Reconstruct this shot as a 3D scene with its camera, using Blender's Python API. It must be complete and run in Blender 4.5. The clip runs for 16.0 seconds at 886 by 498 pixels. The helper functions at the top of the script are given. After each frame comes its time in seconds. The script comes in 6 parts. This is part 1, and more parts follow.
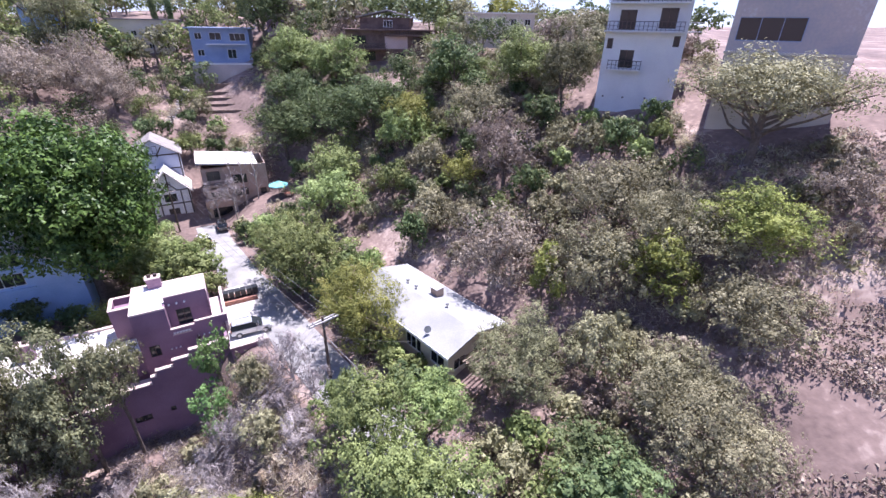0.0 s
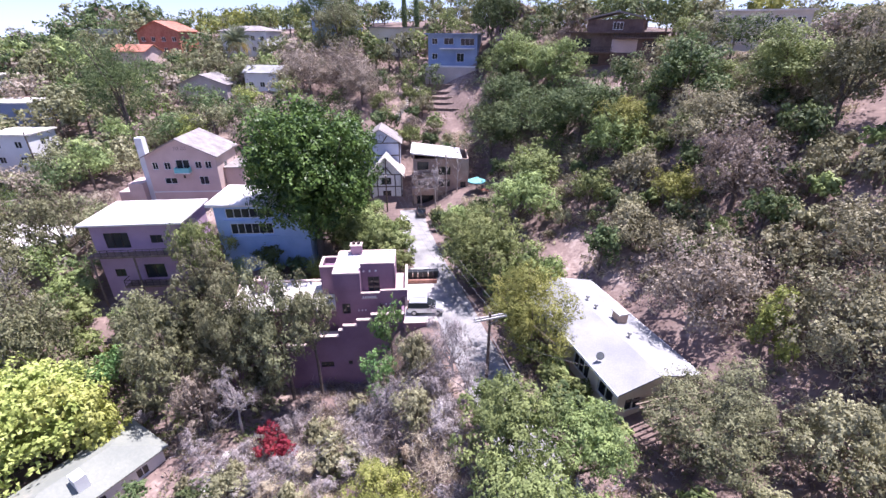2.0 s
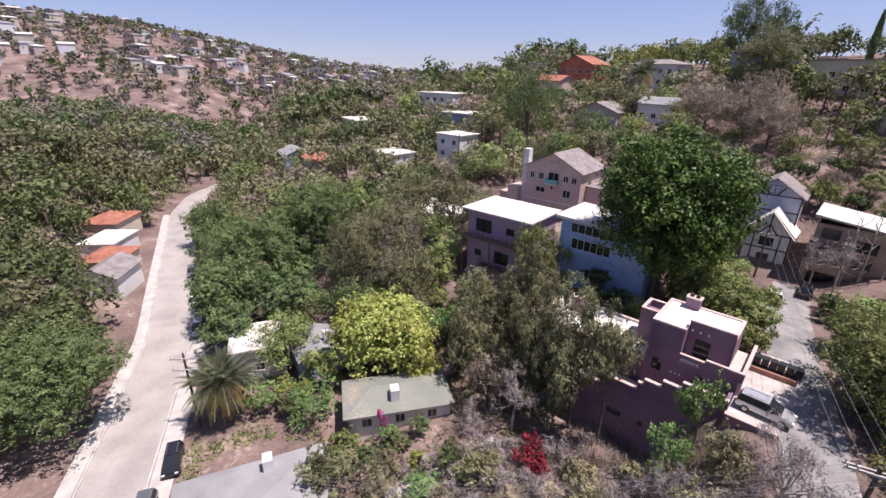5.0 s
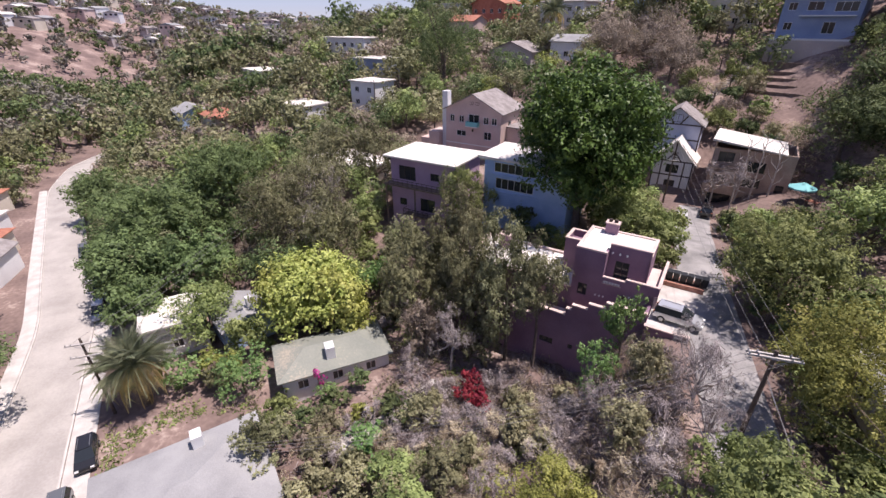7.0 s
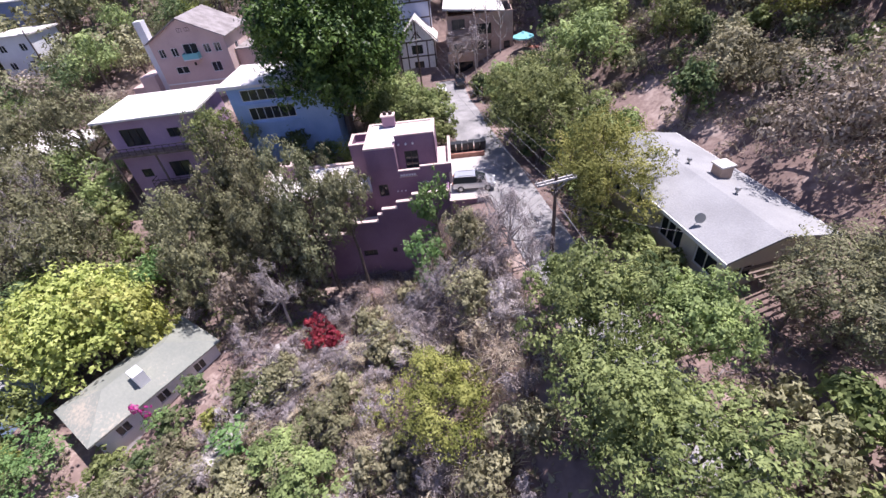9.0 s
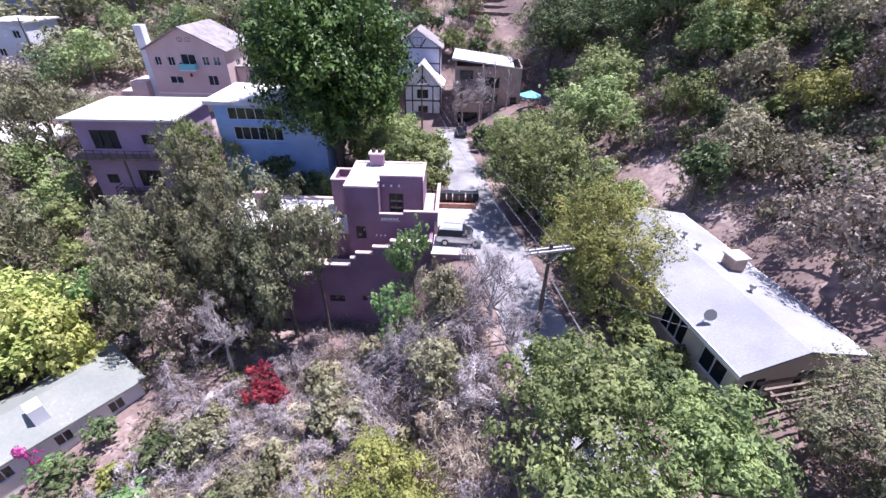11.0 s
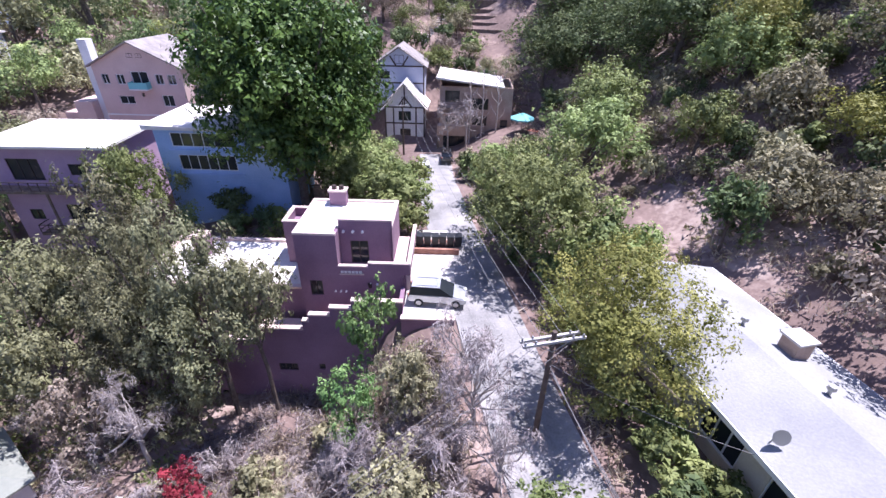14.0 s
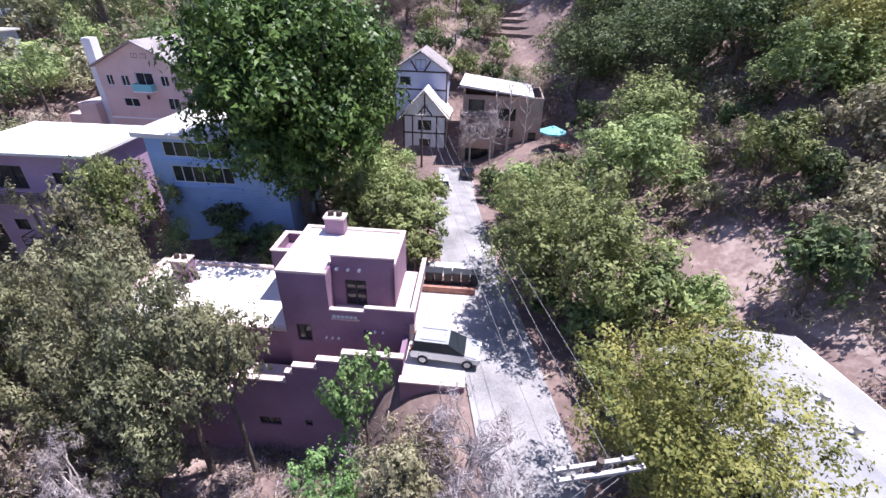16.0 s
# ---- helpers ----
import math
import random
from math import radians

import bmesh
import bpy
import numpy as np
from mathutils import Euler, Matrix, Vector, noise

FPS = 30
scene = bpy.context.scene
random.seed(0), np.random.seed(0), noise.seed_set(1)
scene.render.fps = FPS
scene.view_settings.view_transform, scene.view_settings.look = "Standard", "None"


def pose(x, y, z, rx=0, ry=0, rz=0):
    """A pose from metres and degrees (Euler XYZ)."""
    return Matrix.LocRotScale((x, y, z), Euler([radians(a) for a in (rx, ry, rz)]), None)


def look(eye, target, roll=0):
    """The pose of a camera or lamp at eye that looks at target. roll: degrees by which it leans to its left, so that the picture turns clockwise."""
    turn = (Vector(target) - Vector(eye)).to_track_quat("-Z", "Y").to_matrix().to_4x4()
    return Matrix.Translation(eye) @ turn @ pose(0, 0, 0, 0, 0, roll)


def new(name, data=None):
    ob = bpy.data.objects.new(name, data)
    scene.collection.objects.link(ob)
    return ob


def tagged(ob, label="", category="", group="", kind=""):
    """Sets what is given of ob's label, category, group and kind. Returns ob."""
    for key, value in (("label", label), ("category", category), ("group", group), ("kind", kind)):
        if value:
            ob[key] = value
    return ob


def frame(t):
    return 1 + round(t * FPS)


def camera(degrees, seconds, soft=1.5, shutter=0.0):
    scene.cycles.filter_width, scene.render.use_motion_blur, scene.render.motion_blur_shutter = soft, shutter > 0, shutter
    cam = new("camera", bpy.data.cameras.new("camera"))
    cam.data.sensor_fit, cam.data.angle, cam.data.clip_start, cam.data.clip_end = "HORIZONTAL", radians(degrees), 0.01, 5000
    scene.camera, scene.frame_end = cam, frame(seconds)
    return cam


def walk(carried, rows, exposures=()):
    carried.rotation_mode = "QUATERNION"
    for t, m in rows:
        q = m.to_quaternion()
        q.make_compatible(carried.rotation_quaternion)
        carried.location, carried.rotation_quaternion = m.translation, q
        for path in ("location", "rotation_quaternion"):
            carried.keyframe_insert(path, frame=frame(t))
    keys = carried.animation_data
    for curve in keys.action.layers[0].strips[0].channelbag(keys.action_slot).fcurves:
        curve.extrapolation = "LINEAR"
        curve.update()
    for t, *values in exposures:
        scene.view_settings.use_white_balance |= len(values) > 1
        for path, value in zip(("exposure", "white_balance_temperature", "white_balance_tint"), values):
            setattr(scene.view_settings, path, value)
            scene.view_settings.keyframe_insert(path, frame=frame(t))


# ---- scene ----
cam = camera(90.2, 16.0)
PATH = [
    (0, (0.026, -0.013, 30.603), (0.017, 1.77, 29.697), 1.0),
    (0.5, (-0.16, 0.398, 30.156), (-0.274, 2.145, 29.189), -0.4),
    (1, (-0.125, 0.793, 29.691), (-0.426, 2.505, 28.702), -2.5),
    (1.5, (-0.104, 1.208, 29.306), (-0.651, 2.863, 28.326), -2.0),
    (2, (-0.137, 1.73, 29.029), (-0.942, 3.338, 28.153), 0.1),
    (2.5, (-0.063, 2.214, 28.81), (-1.154, 3.729, 28.092), 1.6),
    (3, (-0.2, 2.608, 28.611), (-1.553, 3.897, 27.898), 3.9),
    (3.5, (-0.203, 2.915, 28.352), (-1.832, 3.835, 27.645), 4.4),
    (4, (-0.435, 3.231, 28.044), (-2.193, 3.824, 27.296), 5.8),
    (6.5, (-1.305, 4.17, 25.665), (-3.018, 4.845, 24.883), -4.7),
    (7, (-1.569, 4.449, 25.28), (-3.143, 5.267, 24.355), -0.2),
    (7.5, (-1.994, 4.48, 24.843), (-3.448, 5.456, 23.877), -1.3),
    (8, (-2.275, 4.665, 24.377), (-3.578, 5.736, 23.302), -5.1),
    (8.5, (-2.613, 5.044, 23.894), (-3.763, 6.239, 22.776), -8.7),
    (9, (-2.9, 5.639, 23.448), (-3.78, 6.921, 22.19), -8.1),
    (11.5, (-4.831, 10.689, 21.26), (-5.714, 12.139, 20.202), 2.2),
    (12, (-5.246, 11.972, 20.968), (-6.099, 13.452, 19.927), 2.3),
    (12.5, (-5.745, 13.213, 20.835), (-6.605, 14.665, 19.762), 0.5),
    (13, (-6.269, 14.395, 20.666), (-7.126, 15.83, 19.568), 0.5),
    (13.5, (-6.844, 15.739, 20.413), (-7.7, 17.194, 19.34), 0.9),
    (14, (-7.489, 17.005, 20.214), (-8.368, 18.474, 19.18), 1.3),
    (14.5, (-8.225, 18.329, 20.108), (-9.155, 19.843, 19.191), 1.6),
    (15, (-8.89, 19.714, 20.012), (-9.852, 21.204, 19.088), 4.2),
    (15.5, (-9.539, 21.158, 19.709), (-10.511, 22.605, 18.73), 2.8),
    (16, (-10.22, 22.415, 19.541), (-11.185, 23.838, 18.52), 1.8),
]
walk(cam, [(t, look(eye, target, roll)) for t, eye, target, roll in PATH], ((0, 1.14, 5800, 25), (1.5, 1.04, 5850, 26), (2.5, 1.16, 5850, 27), (3.2, 0.76, 6100, 25), (4, 0.24, 6500, 23), (7, 0.30, 6550, 23), (9, 0.68, 6050, 25), (11.5, 0.98, 5600, 27), (14, 1.00, 5700, 25), (16, 0.95, 5800, 23)))

# ---------------------------------------------------------------- light
SUN_AZ, SUN_EL = 32.0, 71.0          # degrees from +y towards +x, and above the horizon
world = bpy.data.worlds.new("sky")
scene.world = world
world.use_nodes = True
wn = world.node_tree
sky = wn.nodes.new("ShaderNodeTexSky")
sky.sky_type, sky.sun_disc = "NISHITA", False
sky.sun_elevation, sky.sun_rotation = radians(SUN_EL), radians(SUN_AZ)
sky.air_density, sky.dust_density, sky.ozone_density = 1.0, 0.1, 1.5
tint = wn.nodes.new("ShaderNodeMix")
tint.data_type, tint.blend_type = "RGBA", "MULTIPLY"
tint.inputs[0].default_value, tint.inputs[7].default_value = 1.0, (0.84, 0.96, 1.34, 1)
pale = wn.nodes.new("ShaderNodeHueSaturation")
pale.inputs["Saturation"].default_value = 0.62
wn.links.new(sky.outputs[0], pale.inputs["Color"])
wn.links.new(pale.outputs[0], tint.inputs[6])
wn.links.new(tint.outputs[2], wn.nodes["Background"].inputs[0])
wn.nodes["Background"].inputs[1].default_value = 0.074
sun_dir = Vector((math.sin(radians(SUN_AZ)) * math.cos(radians(SUN_EL)), math.cos(radians(SUN_AZ)) * math.cos(radians(SUN_EL)), math.sin(radians(SUN_EL))))
sun = new("sun", bpy.data.lights.new("sun", "SUN"))
sun.data.energy, sun.data.angle, sun.data.color = 5.0, radians(0.53), (1.0, 0.95, 0.88)
sun.matrix_world = look(sun_dir * 300, (0, 0, 0))


# ---------------------------------------------------------------- materials
def surface(name, a, b, scale=1.0, rough=0.85, bump=0.3, fine=12.0, metal=0.0, spread=0.0, stain=None):
    """A weathered surface: two colours mixed by coarse and fine noise, fine relief, and a shift of tone from piece to piece."""
    m = bpy.data.materials.new(name)
    m.use_nodes = True
    t = m.node_tree
    p = t.nodes["Principled BSDF"]
    geo = t.nodes.new("ShaderNodeNewGeometry")
    n1, n2 = t.nodes.new("ShaderNodeTexNoise"), t.nodes.new("ShaderNodeTexNoise")
    for n, s, d in ((n1, scale, 5.0), (n2, scale * fine, 3.0)):
        n.inputs["Scale"].default_value, n.inputs["Detail"].default_value = s, d
        t.links.new(geo.outputs["Position"], n.inputs["Vector"])
    add = t.nodes.new("ShaderNodeMath")
    add.operation = "MULTIPLY_ADD"
    add.inputs[1].default_value = 0.45
    t.links.new(n2.outputs[0], add.inputs[0])
    t.links.new(n1.outputs[0], add.inputs[2])
    ramp_node = t.nodes.new("ShaderNodeValToRGB")
    ramp_node.color_ramp.elements[0].position, ramp_node.color_ramp.elements[1].position = 0.52, 0.92
    ramp_node.color_ramp.elements[0].color, ramp_node.color_ramp.elements[1].color = (*a, 1), (*b, 1)
    if stain:
        e = ramp_node.color_ramp.elements.new(0.80)
        e.color = (*stain, 1)
    t.links.new(add.outputs[0], ramp_node.inputs[0])
    colour = ramp_node.outputs[0]
    if spread:
        info, hsv, rng = t.nodes.new("ShaderNodeObjectInfo"), t.nodes.new("ShaderNodeHueSaturation"), t.nodes.new("ShaderNodeMapRange")
        rng.inputs[3].default_value, rng.inputs[4].default_value = 1 - spread, 1 + spread
        t.links.new(info.outputs["Random"], rng.inputs[0])
        t.links.new(rng.outputs[0], hsv.inputs["Value"])
        t.links.new(colour, hsv.inputs["Color"])
        colour = hsv.outputs[0]
    t.links.new(colour, p.inputs["Base Color"])
    p.inputs["Roughness"].default_value, p.inputs["Metallic"].default_value = rough, metal
    if bump:
        bn = t.nodes.new("ShaderNodeBump")
        bn.inputs["Strength"].default_value, bn.inputs["Distance"].default_value = bump, 0.06
        t.links.new(n2.outputs[0], bn.inputs["Height"])
        t.links.new(bn.outputs[0], p.inputs["Normal"])
    return m


def leaf(name, dark, light, spread=0.2, through_light=0.3, rough=0.6):
    """Foliage: each leaf has its own tone, each tree a shift of its own; some light passes through."""
    m = bpy.data.materials.new(name)
    m.use_nodes = True
    t = m.node_tree
    p, out = t.nodes["Principled BSDF"], t.nodes["Material Output"]
    geo, info = t.nodes.new("ShaderNodeNewGeometry"), t.nodes.new("ShaderNodeObjectInfo")
    mix = t.nodes.new("ShaderNodeMix")
    mix.data_type = "RGBA"
    mix.inputs[6].default_value, mix.inputs[7].default_value = (*dark, 1), (*light, 1)
    patch, blend = t.nodes.new("ShaderNodeTexNoise"), t.nodes.new("ShaderNodeMath")
    patch.inputs["Scale"].default_value, patch.inputs["Detail"].default_value = 0.55, 3.0
    t.links.new(geo.outputs["Position"], patch.inputs["Vector"])
    stretch = t.nodes.new("ShaderNodeMapRange")
    stretch.inputs[1].default_value, stretch.inputs[2].default_value, stretch.inputs[3].default_value, stretch.inputs[4].default_value = 0.36, 0.64, -0.14, 0.70
    t.links.new(patch.outputs[0], stretch.inputs[0])
    blend.operation = "MULTIPLY_ADD"
    blend.inputs[1].default_value = 0.42
    blend.use_clamp = True
    t.links.new(geo.outputs["Random Per Island"], blend.inputs[0])
    t.links.new(stretch.outputs[0], blend.inputs[2])
    t.links.new(blend.outputs[0], mix.inputs[0])
    hsv, rng, rng2 = t.nodes.new("ShaderNodeHueSaturation"), t.nodes.new("ShaderNodeMapRange"), t.nodes.new("ShaderNodeMapRange")
    rng.inputs[3].default_value, rng.inputs[4].default_value = 1 - spread, 1 + spread
    rng2.inputs[3].default_value, rng2.inputs[4].default_value = 0.485, 0.515
    t.links.new(info.outputs["Random"], rng.inputs[0])
    t.links.new(info.outputs["Random"], rng2.inputs[0])
    t.links.new(rng.outputs[0], hsv.inputs["Value"])
    t.links.new(rng2.outputs[0], hsv.inputs["Hue"])
    t.links.new(mix.outputs[2], hsv.inputs["Color"])
    t.links.new(hsv.outputs[0], p.inputs["Base Color"])
    p.inputs["Roughness"].default_value = rough
    p.inputs["Specular IOR Level"].default_value = 0.2
    tr, ms = t.nodes.new("ShaderNodeBsdfTranslucent"), t.nodes.new("ShaderNodeMixShader")
    t.links.new(hsv.outputs[0], tr.inputs["Color"])
    ms.inputs[0].default_value = through_light
    t.links.new(p.outputs[0], ms.inputs[1])
    t.links.new(tr.outputs[0], ms.inputs[2])
    t.links.new(ms.outputs[0], out.inputs["Surface"])
    return m


def plain(name, colour, rough=0.5, metal=0.0, coat=0.0):
    m = bpy.data.materials.new(name)
    m.use_nodes = True
    p = m.node_tree.nodes["Principled BSDF"]
    p.inputs["Base Color"].default_value, p.inputs["Roughness"].default_value, p.inputs["Metallic"].default_value = (*colour, 1), rough, metal
    p.inputs["Coat Weight"].default_value = coat
    return m


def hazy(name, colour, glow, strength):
    """A far backdrop of distance; the air's haze is put into its colour and a faint glow."""
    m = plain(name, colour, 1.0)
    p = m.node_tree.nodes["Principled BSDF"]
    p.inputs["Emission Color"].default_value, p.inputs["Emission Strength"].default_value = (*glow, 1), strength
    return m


M = {
    "soil": surface("dry soil", (0.13, 0.09, 0.08), (0.40, 0.31, 0.265), 0.12, 0.95, 0.8, 14, stain=(0.24, 0.17, 0.145)),
    "road": surface("pale concrete road", (0.33, 0.305, 0.28), (0.46, 0.43, 0.395), 0.25, 0.9, 0.2, 20),
    "asphalt": surface("worn grey asphalt", (0.19, 0.185, 0.18), (0.36, 0.345, 0.335), 0.4, 0.92, 0.3, 20),
    "concrete": surface("sunlit concrete", (0.42, 0.39, 0.36), (0.60, 0.57, 0.53), 0.6, 0.9, 0.25, 14),
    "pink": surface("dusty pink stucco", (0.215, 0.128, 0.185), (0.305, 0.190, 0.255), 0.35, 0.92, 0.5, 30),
    # Paler pink: real parapet caps, and sunlight painted on the stepped wall's tops.
    "pink_light": surface("pale pink for caps and sunlit wall tops", (0.55, 0.42, 0.38), (0.68, 0.55, 0.50), 0.8, 0.9, 0.3, 20),
    "brick": surface("red brick", (0.30, 0.13, 0.09), (0.45, 0.24, 0.18), 2.0, 0.9, 0.5, 8),
    "white_roof": surface("white coated roof", (0.62, 0.58, 0.53), (0.80, 0.77, 0.72), 0.3, 0.85, 0.25, 16, stain=(0.74, 0.70, 0.64)),
    "grey_roof": surface("grey mineral felt roof", (0.25, 0.25, 0.25), (0.36, 0.36, 0.355), 0.3, 0.9, 0.3, 30),
    "shingle": surface("brown-grey shingles", (0.20, 0.175, 0.165), (0.34, 0.31, 0.295), 0.8, 0.9, 0.5, 10),
    "green_roof": surface("faded green roll roofing", (0.22, 0.235, 0.20), (0.42, 0.37, 0.29), 0.22, 0.9, 0.3, 18, stain=(0.27, 0.28, 0.235)),
    "red_roof": surface("terracotta roof", (0.30, 0.11, 0.07), (0.46, 0.20, 0.13), 0.8, 0.85, 0.5, 8),
    "tan": surface("peach stucco", (0.54, 0.40, 0.36), (0.66, 0.51, 0.46), 0.35, 0.92, 0.3, 24),
    "purple": surface("mauve stucco", (0.38, 0.25, 0.34), (0.49, 0.34, 0.44), 0.35, 0.92, 0.3, 24),
    "blue": surface("pale blue siding", (0.29, 0.43, 0.66), (0.41, 0.56, 0.78), 0.4, 0.8, 0.2, 20),
    "blue_deep": surface("slate blue stucco", (0.22, 0.28, 0.42), (0.32, 0.38, 0.52), 0.4, 0.9, 0.3, 20),
    # White plaster with the blue-grey of its shade put into the colour.
    "white_shaded": surface("white plaster with blue-grey shade painted in", (0.42, 0.46, 0.58), (0.54, 0.58, 0.70), 0.4, 0.9, 0.3, 20),
    "white": surface("white stucco", (0.66, 0.66, 0.66), (0.78, 0.78, 0.77), 0.35, 0.9, 0.25, 22),
    "grey_wall": surface("weathered grey concrete wall", (0.40, 0.37, 0.38), (0.55, 0.52, 0.52), 0.25, 0.9, 0.3, 16, stain=(0.50, 0.43, 0.40)),
    "cream": surface("cream stucco", (0.55, 0.49, 0.40), (0.66, 0.60, 0.50), 0.35, 0.9, 0.25, 22),
    "brown_wall": surface("brown adobe plaster", (0.35, 0.25, 0.20), (0.50, 0.38, 0.31), 0.5, 0.95, 0.6, 12),
    "brown_wood": surface("dark brown timber siding", (0.10, 0.06, 0.05), (0.19, 0.125, 0.10), 0.8, 0.85, 0.3, 14),
    "wood": surface("weathered timber", (0.14, 0.10, 0.08), (0.26, 0.20, 0.16), 1.5, 0.85, 0.4, 12),
    "pole": surface("creosoted pole wood", (0.07, 0.05, 0.04), (0.14, 0.105, 0.085), 2.0, 0.85, 0.4, 10),
    "arm": surface("sun-bleached timber", (0.42, 0.39, 0.36), (0.58, 0.55, 0.51), 2.0, 0.85, 0.3, 10),
    "rail": plain("dark painted rail", (0.05, 0.04, 0.04), 0.5),
    "trim": plain("white painted trim", (0.74, 0.74, 0.73), 0.6),
    "dark_trim": plain("dark brown trim", (0.05, 0.035, 0.03), 0.6),
    "glass": plain("dark window glass", (0.025, 0.03, 0.035), 0.08),
    "wire": plain("power cable", (0.22, 0.21, 0.21), 0.5),
    "metal": plain("galvanised metal", (0.42, 0.42, 0.42), 0.45, 0.8),
    "rubber": plain("tyre rubber", (0.02, 0.02, 0.02), 0.8),
    "bin": plain("black plastic", (0.02, 0.022, 0.024), 0.5),
    "teal": plain("teal canvas", (0.20, 0.52, 0.52), 0.8),
    "bark": surface("grey-brown bark", (0.10, 0.075, 0.06), (0.20, 0.16, 0.13), 3.0, 0.95, 0.8, 8),
    "pale_bark": surface("pale bleached bark", (0.34, 0.29, 0.26), (0.52, 0.47, 0.43), 2.0, 0.9, 0.5, 8),
    "twig": leaf("bare grey twigs", (0.24, 0.20, 0.19), (0.46, 0.41, 0.40), 0.15, 0.05, 0.9),
    "L_ficus": leaf("glossy fig leaves", (0.020, 0.044, 0.012), (0.150, 0.225, 0.050), 0.05, 0.18, 0.42),
    "L_green": leaf("mid green leaves", (0.108, 0.142, 0.048), (0.370, 0.425, 0.160), 0.2, 0.24),
    "L_bright": leaf("bright green leaves", (0.095, 0.190, 0.060), (0.290, 0.430, 0.155), 0.1, 0.25),
    "L_yellow": leaf("yellow-green leaves", (0.255, 0.295, 0.068), (0.610, 0.635, 0.205), 0.06, 0.25),
    "L_olive": leaf("olive yellow leaves", (0.140, 0.165, 0.040), (0.410, 0.420, 0.120), 0.12, 0.25),
    "L_euc": leaf("dull olive gum leaves", (0.098, 0.100, 0.052), (0.340, 0.335, 0.180), 0.18, 0.22),
    "L_oak": leaf("dark evergreen leaves", (0.052, 0.080, 0.032), (0.205, 0.255, 0.105), 0.2, 0.24),
    "L_scrub": leaf("grey-green scrub leaves", (0.158, 0.150, 0.085), (0.455, 0.425, 0.255), 0.2, 0.25),
    "L_brown": leaf("russet dry leaves", (0.185, 0.145, 0.115), (0.450, 0.375, 0.300), 0.15, 0.25),
    "L_walnut": leaf("broad blue-green leaves", (0.070, 0.102, 0.040), (0.235, 0.320, 0.125), 0.15, 0.22),
    # Muted grey-brown leaf tones for the far hill plants.
    "L_far": leaf("muted far chaparral leaves", (0.115, 0.110, 0.090), (0.270, 0.250, 0.205), 0.2, 0.15),
    # Air haze painted as pale blue plus a weak glow; the ridge is no lamp.
    "haze": hazy("distant ridge with painted haze", (0.30, 0.36, 0.47), (0.38, 0.46, 0.62), 0.20),
    "L_red": leaf("crimson bougainvillea flowers", (0.200, 0.030, 0.045), (0.430, 0.060, 0.088), 0.05, 0.25),
    "L_magenta": leaf("magenta bougainvillea flowers", (0.416, 0.031, 0.208), (0.700, 0.118, 0.423), 0.05, 0.4),
    "L_palm": leaf("grey-green palm fronds", (0.139, 0.167, 0.098), (0.347, 0.367, 0.231), 0.08, 0.4),
    "L_frond_dry": leaf("dry straw palm fronds", (0.364, 0.285, 0.131), (0.647, 0.529, 0.250), 0.05, 0.4),
    "L_grass": leaf("straw dry grass", (0.429, 0.343, 0.243), (0.700, 0.624, 0.468), 0.1, 0.4),
}


# ---------------------------------------------------------------- mesh helpers
def part(name, bm, material, parent=None, label="", smooth=False):
    """Links a bmesh (or a mesh) as one object under its thing or part."""
    if isinstance(bm, bmesh.types.BMesh):
        me = bpy.data.meshes.new(name)
        bm.normal_update()
        bm.to_mesh(me)
        bm.free()
    else:
        me = bm
    if material and not me.materials:
        me.materials.append(material)
    if smooth:
        me.polygons.foreach_set("use_smooth", [True] * len(me.polygons))
    ob = new(name, me)
    ob.parent = parent
    if label:
        tagged(ob, label)
    return ob


def thing(name, m, label, category, group="", kind=""):
    ob = new(name)
    ob.empty_display_size = 0.3
    ob.matrix_world = m
    return tagged(ob, label, category, group, kind)


def box(bm, x0, y0, z0, x1, y1, z1):
    v = [bm.verts.new(p) for p in ((x0, y0, z0), (x1, y0, z0), (x1, y1, z0), (x0, y1, z0), (x0, y0, z1), (x1, y0, z1), (x1, y1, z1), (x0, y1, z1))]
    for f in ((3, 2, 1, 0), (4, 5, 6, 7), (0, 1, 5, 4), (1, 2, 6, 5), (2, 3, 7, 6), (3, 0, 4, 7)):
        bm.faces.new([v[i] for i in f])
    return v


def boxes(*dims):
    bm = bmesh.new()
    for d in dims:
        box(bm, *d)
    return bm


def tube(bm, pts, radii, sides=6, cap=True):
    """A tapered tube through pts."""
    rings = []
    pts = [Vector(p) for p in pts]
    for i, p in enumerate(pts):
        d = (pts[min(i + 1, len(pts) - 1)] - pts[max(i - 1, 0)]).normalized()
        u = d.cross(Vector((0.31, 0.95, 0.05))).normalized()
        w = d.cross(u)
        rings.append([bm.verts.new(p + (u * math.cos(a) + w * math.sin(a)) * radii[i]) for a in (2 * math.pi * k / sides for k in range(sides))])
    for a, b in zip(rings, rings[1:]):
        for k in range(sides):
            bm.faces.new((a[k], a[(k + 1) % sides], b[(k + 1) % sides], b[k]))
    if cap:
        bm.faces.new(rings[0][::-1])
        bm.faces.new(rings[-1])


def extrude_profile(bm, profile, y0, y1):
    """A prism from an (x, z) outline, between y0 and y1."""
    a = [bm.verts.new((x, y0, z)) for x, z in profile]
    b = [bm.verts.new((x, y1, z)) for x, z in profile]
    n = len(profile)
    bm.faces.new(a)
    bm.faces.new(b[::-1])
    for i in range(n):
        bm.faces.new((a[(i + 1) % n], a[i], b[i], b[(i + 1) % n]))
    bmesh.ops.recalc_face_normals(bm, faces=bm.faces)


